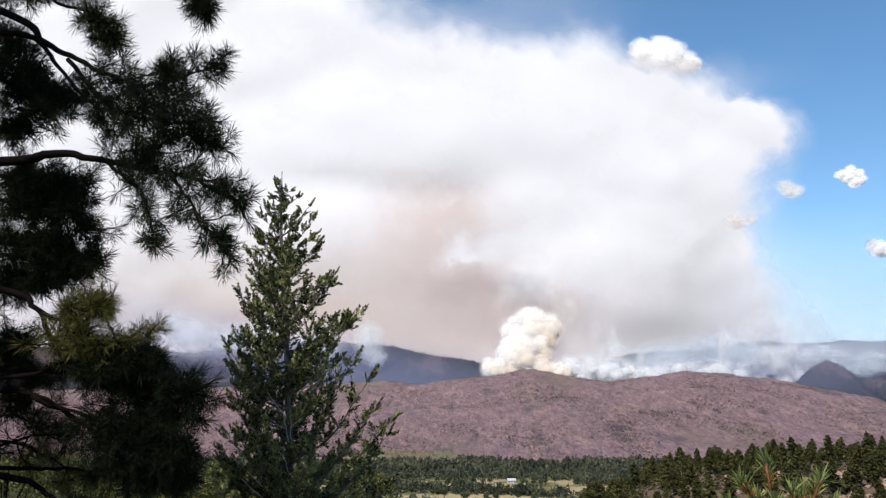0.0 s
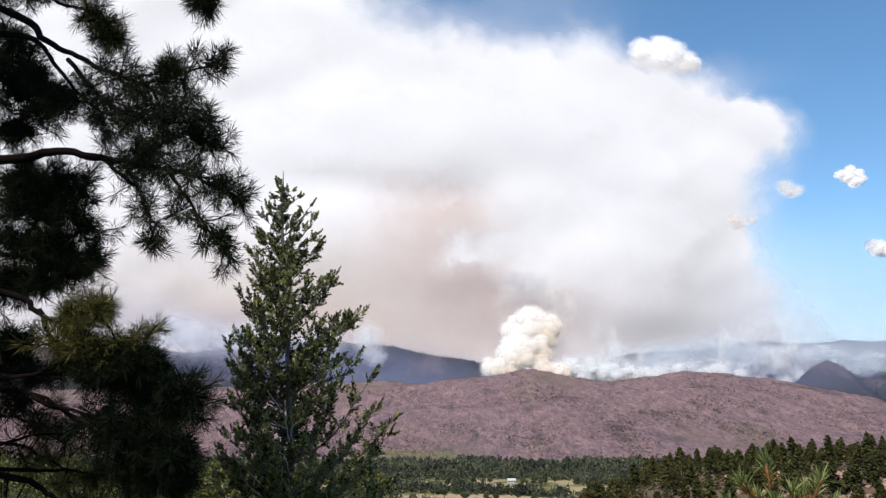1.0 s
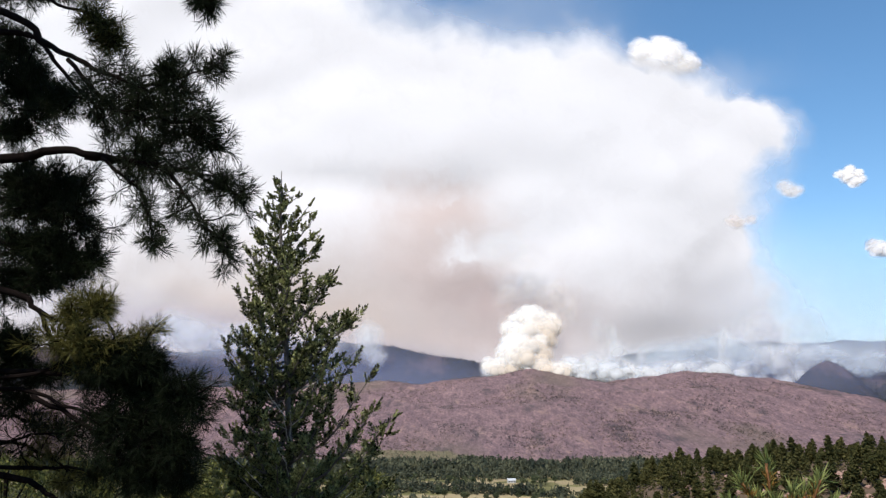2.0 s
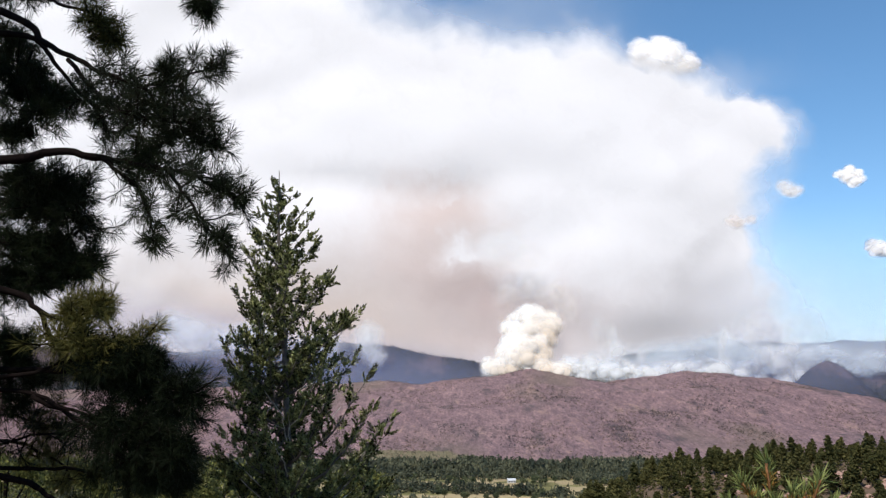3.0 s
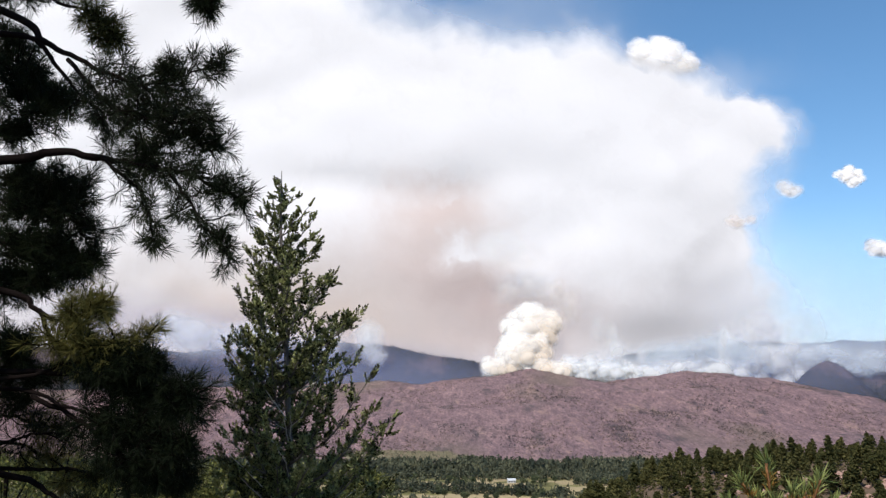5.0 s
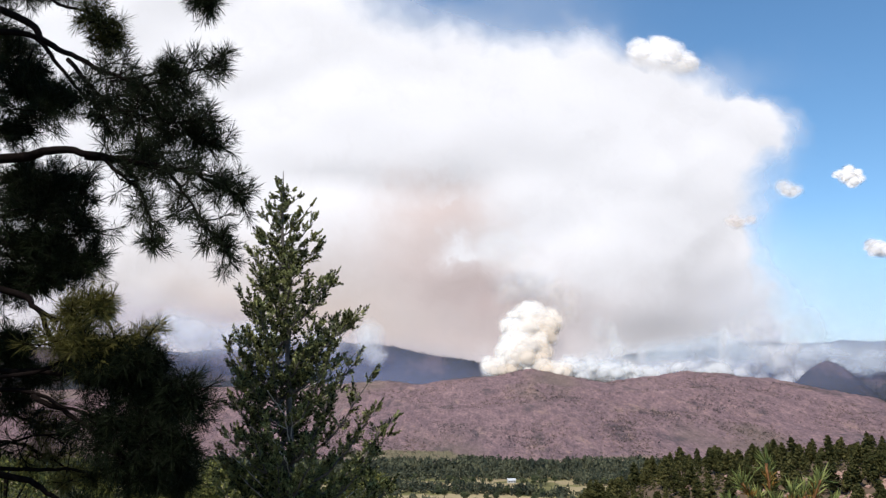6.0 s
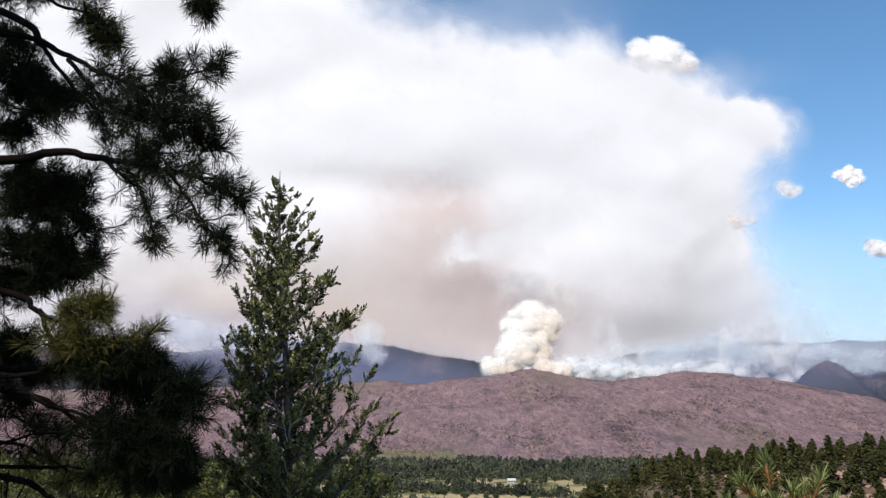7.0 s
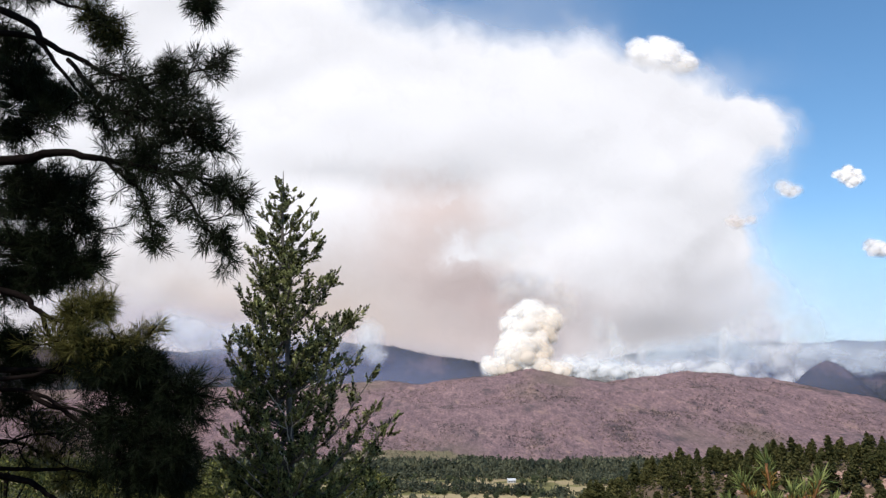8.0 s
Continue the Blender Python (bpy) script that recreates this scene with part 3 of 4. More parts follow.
def build_pine():
    pine = tagged(new("ponderosa_pine"), "tall dark ponderosa pine with long needles beside the viewpoint", "tree")
    pine.location = PINE_BASE
    wv, wf = [], []
    tube(wv, wf, smooth_line([Vector((0, 0, 0)), Vector((0.1, 0, 4)), Vector((0.05, 0.1, 9)), Vector((0.15, 0, 14))], 8, 0.02, pine_rng), 0.30, 0.08, 14)
    mesh_object("trunk", wv, wf, BARK, pine, "", True)
    T = -390
    N, Y = NEEDLES, NEEDLES_DRY_SUNLIT
    pine_limb(pine, [(T, -60, 8.6), (0, 20, 8.3), (80, 75, 8.2), (150, 110, 8.1), (260, 150, 8.0), (385, 112, 7.9)], 0.055, 46, 0.62, 0.42, N)
    pine_limb(pine, [(T, 40, 8.6), (0, 60, 8.5), (70, 75, 8.5), (110, 130, 8.5), (200, 200, 8.4), (345, 165, 8.3)], 0.045, 44, 0.66, 0.45, N)
    pine_limb(pine, [(T, 320, 8.6), (0, 285, 8.3), (100, 268, 8.1), (200, 285, 8.0), (330, 310, 7.9), (432, 352, 7.8)], 0.07, 46, 0.62, 0.40, N)
    pine_limb(pine, [(150, 278, 8.05), (240, 285, 8.1), (320, 240, 8.2), (395, 262, 8.2)], 0.03, 40, 0.15, 0.36, N)
    pine_limb(pine, [(180, 282, 8.0), (240, 330, 7.9), (265, 385, 7.8), (272, 440, 7.8)], 0.022, 15, 0.2, 0.26, N)
    pine_limb(pine, [(290, 298, 7.95), (330, 350, 7.8), (370, 410, 7.7), (405, 450, 7.7)], 0.022, 24, 0.2, 0.28, N)
    pine_limb(pine, [(120, 105, 8.1), (200, 190, 8.0), (290, 215, 7.9), (375, 215, 7.9)], 0.028, 38, 0.25, 0.36, N)
    pine_limb(pine, [(230, 140, 8.0), (275, 130, 7.9), (310, 105, 7.9)], 0.014, 6, 0.5, 0.16, N)
    pine_limb(pine, [(T, 200, 8.9), (-20, 225, 8.9), (50, 200, 8.8), (120, 180, 8.7)], 0.035, 36, 0.6, 0.45, N)
    pine_limb(pine, [(T, 400, 8.9), (-20, 385, 8.9), (70, 365, 8.8), (155, 400, 8.7)], 0.045, 60, 0.55, 0.5, N)
    pine_limb(pine, [(T, 360, 9.1), (-20, 330, 9.1), (60, 320, 9.0), (150, 330, 8.9)], 0.04, 44, 0.55, 0.45, N)
    pine_limb(pine, [(T, 500, 8.9), (-20, 455, 8.9), (70, 450, 8.8), (165, 470, 8.7)], 0.04, 56, 0.55, 0.42, N)
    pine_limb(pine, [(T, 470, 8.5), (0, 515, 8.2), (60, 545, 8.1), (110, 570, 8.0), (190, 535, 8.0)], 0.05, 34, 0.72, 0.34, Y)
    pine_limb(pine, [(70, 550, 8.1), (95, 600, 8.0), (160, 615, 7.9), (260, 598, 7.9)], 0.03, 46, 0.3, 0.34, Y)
    pine_limb(pine, [(T, 640, 8.6), (0, 655, 8.3), (120, 660, 8.1), (240, 670, 8.0), (352, 705, 7.9)], 0.04, 80, 0.55, 0.42, N)
    pine_limb(pine, [(T, 650, 8.4), (0, 670, 8.1), (120, 640, 8.0), (200, 640, 7.9), (270, 640, 7.9)], 0.03, 50, 0.6, 0.36, N)
    pine_limb(pine, [(T, 720, 8.5), (0, 690, 8.2), (110, 720, 8.0), (230, 760, 7.9), (335, 800, 7.8)], 0.03, 74, 0.62, 0.42, N)
    pine_limb(pine, [(60, 700, 8.1), (150, 750, 8.0), (220, 810, 7.9), (280, 850, 7.9)], 0.03, 40, 0.35, 0.34, N)
    pine_limb(pine, [(T, 790, 8.6), (0, 840, 8.3), (90, 880, 8.1), (180, 930, 8.0)], 0.055, 14, 0.8, 0.3, N)
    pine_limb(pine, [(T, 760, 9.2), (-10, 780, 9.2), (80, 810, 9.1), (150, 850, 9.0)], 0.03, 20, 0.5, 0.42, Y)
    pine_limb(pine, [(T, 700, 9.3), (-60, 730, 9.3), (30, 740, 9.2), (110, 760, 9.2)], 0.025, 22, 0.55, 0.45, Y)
    pine_limb(pine, [(T, 820, 9.0), (-60, 800, 8.9), (60, 770, 8.8), (170, 775, 8.7)], 0.028, 12, 0.5, 0.42, N)
    pine_limb(pine, [(120, 655, 8.15), (200, 690, 8.2), (270, 720, 8.2), (345, 735, 8.2)], 0.03, 30, 0.3, 0.42, N)
    pine_limb(pine, [(180, 720, 8.1), (240, 780, 8.1), (290, 800, 8.1), (335, 850, 8.1)], 0.026, 22, 0.2, 0.4, N)
    pine_limb(pine, [(-40, 440, 8.7), (30, 430, 8.7), (90, 440, 8.7), (140, 480, 8.7)], 0.026, 40, 0.1, 0.4, N)
    pine_limb(pine, [(-40, 520, 8.7), (20, 500, 8.7), (70, 500, 8.7), (120, 490, 8.7)], 0.026, 30, 0.1, 0.36, N)
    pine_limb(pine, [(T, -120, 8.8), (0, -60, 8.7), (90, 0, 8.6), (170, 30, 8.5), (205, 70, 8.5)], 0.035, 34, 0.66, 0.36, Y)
    pine_limb(pine, [(T, -420, 8.6), (0, -260, 8.3), (200, -120, 8.1), (320, -40, 8.0), (365, 12, 8.0)], 0.045, 20, 0.84, 0.26, N)
    pine_limb(pine, [(T, 800, 8.8), (0, 830, 8.7), (120, 830, 8.6), (330, 855, 8.5)], 0.035, 46, 0.72, 0.36, N)
    pine_limb(pine, [(T, 560, 9.0), (-30, 585, 9.0), (20, 610, 9.0)], 0.03, 26, 0.6, 0.4, N)
    # boughs nearer the trunk, with dense needles
    for v, end, n in ((130, 60, 26), (215, 50, 26), (300, 90, 36), (340, 120, 36), (420, 110, 40), (480, 80, 34), (600, 30, 26), (640, 140, 40), (690, 40, 12)):
        pine_limb(pine, [(T, v - 20, 9.0), (-90, v, 9.0), (0, v + 12, 8.9), (end, v + 20, 8.9)], 0.03, n, 0.62, 0.36, N)
    for v, end, n in ((-30, 120, 30), (50, 30, 24), (90, 60, 24), (150, 90, 26)):
        pine_limb(pine, [(T, v - 20, 9.3), (-90, v, 9.3), (0, v + 12, 9.2), (end, v + 24, 9.2)], 0.022, n, 0.6, 0.42, N)
    pine_limb(pine, [(T, 90, 9.2), (-40, 110, 9.2), (40, 130, 9.1), (90, 150, 9.0)], 0.03, 26, 0.55, 0.45, N)
    return pine


def build_unseen_crown(pine):
    """Unseen boughs higher up and on the far side of the trunk, coarser, added to keep the lower ones in shade."""
    rng = random.Random(61)
    done = 0
    while done < 84:
        z = 2.5 + 8.3 * rng.random() ** 1.15
        w = rng.uniform(0, 6.283)
        out = Vector((math.cos(w), math.sin(w), 0))
        reach = (4.2 if z < 8 else 4.2 - 0.75 * (z - 8)) * rng.uniform(0.75, 1.1)
        root = Vector((0.1, 0.05, z))
        # only boughs that stay out of the camera's view
        open_view = False
        for f in (0.3, 0.65, 1.0):
            p = PINE_BASE + root + out * reach * f
            if p.x > -0.47 * p.y - 1.15 and p.z - EYE.z < 0.47 * p.y + 1.0:
                open_view = True
        if open_view:
            continue
        done += 1
        pts = smooth_line([Vector((0, 0, 0)), out * reach * 0.5 + Vector((0, 0, 0.25)), out * reach + Vector((0, 0, 0.1))], 5, 0.02, rng)
        wv, wf, nv, nf = [], [], [], []
        tube(wv, wf, pts, 0.05, 0.01, 6)
        for j in range(38):
            f = 0.3 + 0.7 * rng.random()
            k = min(len(pts) - 2, int(f * (len(pts) - 1)))
            p = pts[k]
            way = (any_way(rng) + out * 0.4).normalized()
            tip = p + way * rng.uniform(0.2, 0.75)
            tube(wv, wf, [p, tip], 0.009, 0.005, 4)
            for _ in range(2):
                end = tip - way * rng.uniform(0, 0.25)
                for q in range(13):
                    blade(nv, nf, end, (way * rng.uniform(-0.1, 1.0) + any_way(rng)).normalized(), rng.uniform(0.13, 0.2), 0.016, rng)
        b = mesh_object("branch", wv, wf, BARK, pine, "", True)
        b.location = root
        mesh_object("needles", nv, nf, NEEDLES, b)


build_unseen_crown(build_pine())


# ---- cypress ----
CYPRESS_BASE = spot(512, 882, 12.0)
CYPRESS_BASE.z = ground_at(CYPRESS_BASE.x, CYPRESS_BASE.y) - 0.08
cyp_rng = random.Random(4)


def spray(verts, faces, p, way, rng, size):
    """A feathery spray of scale leaves: short rounded twiglets along a stem."""
    n = 7
    side = way.cross(any_way(rng)).normalized()
    for i in range(n):
        f = i / n
        a = p + way * (size * f)
        for s in (-1, 1):
            d = (way * 0.8 + side * s * (0.75 - 0.4 * f) + any_way(rng) * 0.35).normalized()
            blade(verts, faces, a, d, size * (0.5 - 0.28 * f) * rng.uniform(0.6, 1.2), 0.0135, rng)


def build_cypress():
    rng = cyp_rng
    tree = tagged(new("cypress_tree"), "slender green conical cypress with pale dead twigs", "tree")
    tree.location = CYPRESS_BASE
    top = spot(498, 303, 12.0) - CYPRESS_BASE
    H = top.z
    trunk = smooth_line([Vector((0, 0, 0)), Vector((0.02, 0.02, H * 0.3)), Vector((-0.02, 0, H * 0.6)), top * 0.88 + Vector((0, 0, H * 0.0)), top], 7, 0.006, rng)
    wv, wf = [], []
    tube(wv, wf, trunk, 0.075, 0.004, 10)
    mesh_object("trunk", wv, wf, CYPRESS_BARK, tree, "", True)
    M = 196
    for i in range(M):
        f = ((i + rng.random()) / M) ** 1.12   # share of the height, from the lower boughs to the tip
        z = H * (0.22 + 0.765 * f)
        drop = (H - z)
        k = min(len(trunk) - 2, int(z / H * (len(trunk) - 1)))
        root = trunk[k].lerp(trunk[k + 1], 0.5)
        root.z = z
        reach = 0.08 + 0.44 * drop if drop < 2.0 else 0.96 + 0.16 * (drop - 2.0)
        w = i * 2.39996 + rng.uniform(-0.4, 0.4)
        reach = min(reach, 1.28) * (0.90 + (0.29 if drop < 2.7 else 0.27) * math.cos(w)) * rng.uniform(0.7, 1.07)
        out = Vector((math.cos(w), math.sin(w), 0))
        rise = rng.uniform(0.35, 0.75)
        low = root - Vector((0, 0, reach * 0.75))
        if low.z < H * 0.14:
            low.z = H * 0.14
        pts = smooth_line([low, low + out * reach * 0.5 + Vector((0, 0, reach * rise * 0.35)), low + out * reach + Vector((0, 0, reach * rise * 1.25))], 5, 0.012, rng)
        # short boughs start on the trunk
        pts = [p - low for p in pts]
        bv, bf, lv, lf = [], [], [], []
        tube(bv, bf, pts, 0.006 + 0.014 * reach, 0.003, 5)
        small = min(1.0, 0.3 + drop / 1.4)
        m = max(4, int(reach * 20))
        for j in range(m):
            g = 0.10 + 0.90 * (j + rng.random()) / m
            q = min(len(pts) - 2, int(g * (len(pts) - 1)))
            p = pts[q].lerp(pts[q + 1], rng.random())
            along = (pts[q + 1] - pts[q]).normalized()
            off = any_way(rng)
            d = (along * 0.55 + off * 0.75 + Vector((0, 0, 0.45))).normalized()
            ln = rng.uniform(0.06, 0.2) * small * (1.15 - 0.5 * g)
            tip = p + d * ln
            tube(bv, bf, [p, tip], 0.004, 0.002, 4)
            for h in range(3):
                spray(lv, lf, p.lerp(tip, 0.35 + 0.3 * h), (d + any_way(rng) * 0.55 + Vector((0, 0, 0.2))).normalized(), rng, rng.uniform(0.09, 0.16) * small)
        for h in range(2):
            spray(lv, lf, pts[-1], (pts[-1] - pts[-2]).normalized() + Vector((0, 0, 0.3)), rng, 0.16 * small)
        b = mesh_object("branch", bv, bf, CYPRESS_BARK, tree, "", True)
        b.location = low
        mesh_object("foliage", lv, lf, SCALE_LEAF, b)
    # bare bleached twigs low in the crown
    for i in range(22):
        z = H * rng.uniform(0.3, 0.68)
        w = rng.uniform(3.0, 6.8)
        a = Vector((math.cos(w) * 0.08, math.sin(w) * 0.08, z))
        out = Vector((math.cos(w), math.sin(w), rng.uniform(0.4, 1.0))) * rng.uniform(0.35, 0.85)
        tv, tf = [], []
        tube(tv, tf, smooth_line([a, a + out * 0.5 + any_way(rng) * 0.05, a + out], 4, 0.01, rng), 0.009, 0.003, 5)
        side = a + out * 0.55
        tube(tv, tf, [side, side + (out.normalized() + any_way(rng) * 0.8) * 0.2], 0.005, 0.002, 4)
        mesh_object("dead_twig", tv, tf, BLEACHED, tree, "bleached bare twig", True)
    return tree


CYPRESS = build_cypress()


# ---- young pine in the foreground ----
def build_sapling():
    rng = random.Random(8)
    base = spot(1385, 882, 7.6)
    base.z = ground_at(base.x, base.y) - 0.05
    tree = tagged(new("pine_sapling"), "young pine with bright green needle tufts and rusty buds", "tree")
    tree.location = base
    wv, wf = [], []
    stem_top = spot(1385, 915, 7.6) - base
    tube(wv, wf, smooth_line([Vector((0, 0, 0)), stem_top * 0.5 + Vector((0.03, 0, 0)), stem_top], 6, 0.01, rng), 0.04, 0.022, 8)
    mesh_object("trunk", wv, wf, BARK, tree, "", True)
    for u, v, d, s in ((1356, 820, 7.5, 0.19), (1312, 855, 7.5, 0.19), (1452, 850, 7.5, 0.19), (1402, 872, 7.4, 0.17), (1425, 868, 7.7, 0.16), (1340, 880, 7.7, 0.17), (1290, 890, 7.6, 0.16), (1480, 892, 7.6, 0.17), (1372, 892, 7.3, 0.17)):
        tip = spot(u, v, d) - base
        root = stem_top - Vector((0, 0, rng.uniform(0.0, 0.35)))
        pts = smooth_line([root, root.lerp(tip, 0.6) + Vector((0, 0, -0.06)), tip], 5, 0.005, rng)
        o = pts[0]
        pts = [p - o for p in pts]
        bv, bf, nv, nf = [], [], [], []
        tube(bv, bf, pts, 0.016, 0.011, 6)
        way = (pts[-1] - pts[-2]).normalized()
        way = (way + Vector((0, 0, 0.6))).normalized()
        rv, rf = [], []
        for q in range(7):
            p = pts[-1].lerp(pts[-5], q / 7)
            for _ in range(13):
                dd = (way * rng.uniform(0.45, 1.2) + any_way(rng) * 0.62).normalized()
                old = q > 2 and rng.random() < 0.6
                blade(rv if old else nv, rf if old else nf, p, dd, s * rng.uniform(0.55, 0.9) * (0.7 if old else 1.0), 0.0065, rng)
        b = mesh_object("shoot", bv, bf, RUST, tree, "rusty brown young shoot", True)
        b.location = o
        mesh_object("needles", nv, nf, NEEDLES_YOUNG, b)
        mesh_object("old_needles", rv, rf, NEEDLES_RUSTY, b, "rusty orange old needles")


build_sapling()


# ---- scrub oaks down the slope ----
def build_oak(u, v, d, w, seed):
    """A small oak whose top shows at the chart place; it stands on the slope."""
    rng = random.Random(seed)
    top = spot(u, v, d)
    z = ground_at(top.x, top.y)
    h = top.z - z
    tree = tagged(new("scrub_oak"), "bushy olive-green oak on the slope below", "tree", "oaks on the slope")
    tree.location = (top.x, top.y, z)
    wv, wf, lv, lf = [], [], [], []
    tube(wv, wf, smooth_line([Vector((0, 0, -0.3)), Vector((0.1, 0.1, h * 0.4)), Vector((0, 0, h * 0.8))], 5, 0.03, rng), 0.14, 0.05, 7)
    for i in range(9):
        a = Vector((0, 0, h * rng.uniform(0.35, 0.7)))
        o = any_way(rng)
        bv, bf = [], []
        tube(bv, bf, [a, a + Vector((o.x * w * 0.5, o.y * w * 0.5, h * 0.1)), a + Vector((o.x * w * 0.85, o.y * w * 0.85, h * 0.22))], 0.045, 0.012, 5)
        mesh_object("limb", bv, bf, BARK, tree, "", True)
    lobes = []
    for i in range(16):
        o = any_way(rng)
        lobes.append((Vector((o.x * w * 0.7, o.y * w * 0.7, h * (0.72 + 0.22 * o.z))), w * rng.uniform(0.25, 0.45)))
    for c, r in lobes:
        for j in range(200):
            p = c + any_way(rng) * r * rng.random() ** 0.4
            p.z = min(p.z, h)
            e, g = any_way(rng) * 0.085, any_way(rng) * 0.05
            k = len(lv)
            lv += [p - e, p + g, p + e, p - g]
            lf.append((k, k + 1, k + 2, k + 3))
    mesh_object("trunk", wv, wf, BARK, tree, "", True)
    mesh_object("crown", lv, lf, OAK_LEAF, tree)


for i, (u, v, d, w) in enumerate(((20, 700, 34, 1.5), (120, 770, 38, 1.9), (165, 790, 30, 1.0), (250, 830, 36, 1.8), (60, 830, 30, 1.6), (350, 835, 40, 1.8), (430, 800, 42, 1.6),
                                  (560, 840, 40, 1.6), (655, 800, 46, 1.3), (620, 850, 36, 1.5), (-40, 770, 33, 1.6),
                                  (40, 800, 45, 2.3), (200, 805, 46, 2.3), (310, 800, 48, 2.3), (400, 850, 38, 1.9), (480, 845, 36, 1.8), (160, 850, 32, 1.8), (290, 866, 30, 1.6), (690, 862, 40, 1.3), (395, 800, 44, 2.2), (345, 815, 40, 2.0), (445, 825, 40, 1.9), (540, 800, 46, 2.0), (610, 815, 46, 1.8))):
    build_oak(u, v, d, w, 100 + i)


# ---- woods ----
def crown_geometry(rng, h, w, clumps, lean=0.0):
    """An uneven conifer crown of many small leaf clumps."""
    verts, faces = [], []
    for i in range(clumps):
        f = (i + rng.random()) / clumps
        z = h * (0.16 + 0.84 * f)
        r = w * (1 - f ** 1.5) ** 0.75 * min(1, 0.6 + f * 3) * rng.uniform(0.3, 1.05) * (0.88 + 0.12 * math.sin(f * 13 + w))
        a = rng.uniform(0, 6.283)
        c = Vector((math.cos(a) * r, math.sin(a) * r, z))
        s = w * rng.uniform(0.18, 0.32) * (1.1 - 0.35 * f)
        k = len(verts)
        for q in range(6):
            d = any_way(rng)
            verts.append(c + Vector((d.x * s * 1.2, d.y * s * 1.2, d.z * s * 0.75)))
        for t in ((0, 1, 2), (0, 2, 3), (3, 4, 5), (1, 4, 2), (0, 5, 4), (1, 3, 5)):
            faces.append(tuple(k + x for x in t))
    return verts, faces


def build_spur_trees():
    rng = random.Random(31)
    kinds = []
    for i in range(5):
        h = (14, 12, 15, 10, 13)[i]
        w = (3.9, 4.4, 4.0, 4.2, 3.6)[i]
        tree = tagged(new("pine_tree"), "dark green pine on the rocky slope", "tree", "pines on the rocky spur")
        tv, tf = [], []
        tube(tv, tf, [Vector((0, 0, -0.6)), Vector((0.1, 0, h * 0.5)), Vector((0, 0.1, h * 0.96))], 0.24, 0.04, 6)
        mesh_object("trunk", tv, tf, BARK, tree, "", True)
        cv, cf = crown_geometry(rng, h, w, 230)
        mesh_object("crown", cv, cf, FAR_LEAF, tree)
        kinds.append(tree)
    n = 0
    while n < 300:
        y = rng.uniform(300, 560)
        u = rng.uniform(1010, 1600) if y < 520 else rng.uniform(960, 1600)
        x = (u - 784) / FOCAL * y
        if rng.random() > 0.5 + 0.5 * min(1, max(0, (y - 330) / 50)):
            continue
        m = pose(x, y, ground_at(x, y), 0, 0, rng.uniform(0, 360))
        s = rng.uniform(0.52, 0.92)
        if n < 5:
            tree = kinds[n]
            tree.matrix_basis = m
        else:
            tree = copy_thing(kinds[n % 5], m)
        tree.scale = (s, s, s * rng.uniform(0.9, 1.1))
        n += 1


def scatter(name, label, category, count, material, place_one, seed):
    """Uncountable growth or stones as one mesh."""
    rng = random.Random(seed)
    verts, faces = [], []
    done = 0
    while done < count:
        got = place_one(rng)
        if got is None:
            continue
        v, f = got
        k = len(verts)
        verts += v
        faces += [tuple(k + i for i in t) for t in f]
        done += 1
    return tagged(mesh_object(name, verts, faces, material), label, category, kind="stuff")


def lump(rng, c, sx, sz, n=10):
    """A small ragged bush or crown of crossed facets."""
    v, f = [], []
    for i in range(n):
        d = any_way(rng)
        p = c + Vector((d.x * sx * 0.6, d.y * sx * 0.6, (d.z * 0.5 + 0.5) * sz))
        k = len(v)
        for _ in range(4):
            e = any_way(rng)
            v.append(p + Vector((e.x * sx * 0.38, e.y * sx * 0.38, e.z * sz * 0.23)))
        f += [(k, k + 1, k + 2), (k, k + 2, k + 3), (k, k + 3, k + 1), (k + 1, k + 3, k + 2)]
    return v, f


def valley_tree(rng):
    y = 1450 - 575 * rng.random() ** 1.25
    x = rng.uniform(-0.52, 0.52) * y
    if y > 1385 + 60 * noise.noise(Vector((x * 0.01, 3, 5))):
        return None
    clear = noise.noise(Vector((x * 0.006, y * 0.011, 2.0)))
    if y < 1190 and clear < 0.14:
        return None
    if y > 1400 and noise.noise(Vector((x * 0.004, y * 0.004, 9))) < -0.1:
        return None
    z = ground_at(x, y)
    if y > 1270 or rng.random() < 0.5:
        h = rng.uniform(8, 17) if y > 1270 else rng.uniform(4, 12)
        return lump(rng, Vector((x, y, z)), h * 0.38, h, 16)
    h = rng.uniform(4, 9)
    return lump(rng, Vector((x, y, z - 0.5)), h * 0.75, h, 16)


def hill_shrub(rng):
    y = rng.uniform(1500, 2720)
    x = rng.uniform(-0.5, 0.52) * y
    dense = noise.noise(Vector((x * 0.008, y * 0.004, 4.0)))
    if rng.random() > 0.25 + 1.4 * dense:
        return None
    s = rng.uniform(1.6, 4.6)
    return lump(rng, Vector((x, y, ground_at(x, y) - 0.3)), s, s * 1.0, 4)


def hill_rock(rng):
    y = rng.uniform(1500, 2720)
    x = rng.uniform(-0.5, 0.52) * y
    if rng.random() > 0.3 + 1.5 * noise.noise(Vector((x * 0.006, y * 0.004, 14.0))):
        return None
    s = rng.uniform(1.0, 3.8)
    return lump(rng, Vector((x, y, ground_at(x, y) - 0.4)), s, s * 0.8, 3)


OUTCROPS = ((640, 2120, 55, 150), (560, 2050, 40, 110), (450, 1900, 50, 120), (330, 1760, 40, 110), (130, 1720, 45, 100), (20, 1800, 40, 90), (760, 2250, 60, 140), (240, 2100, 60, 120))


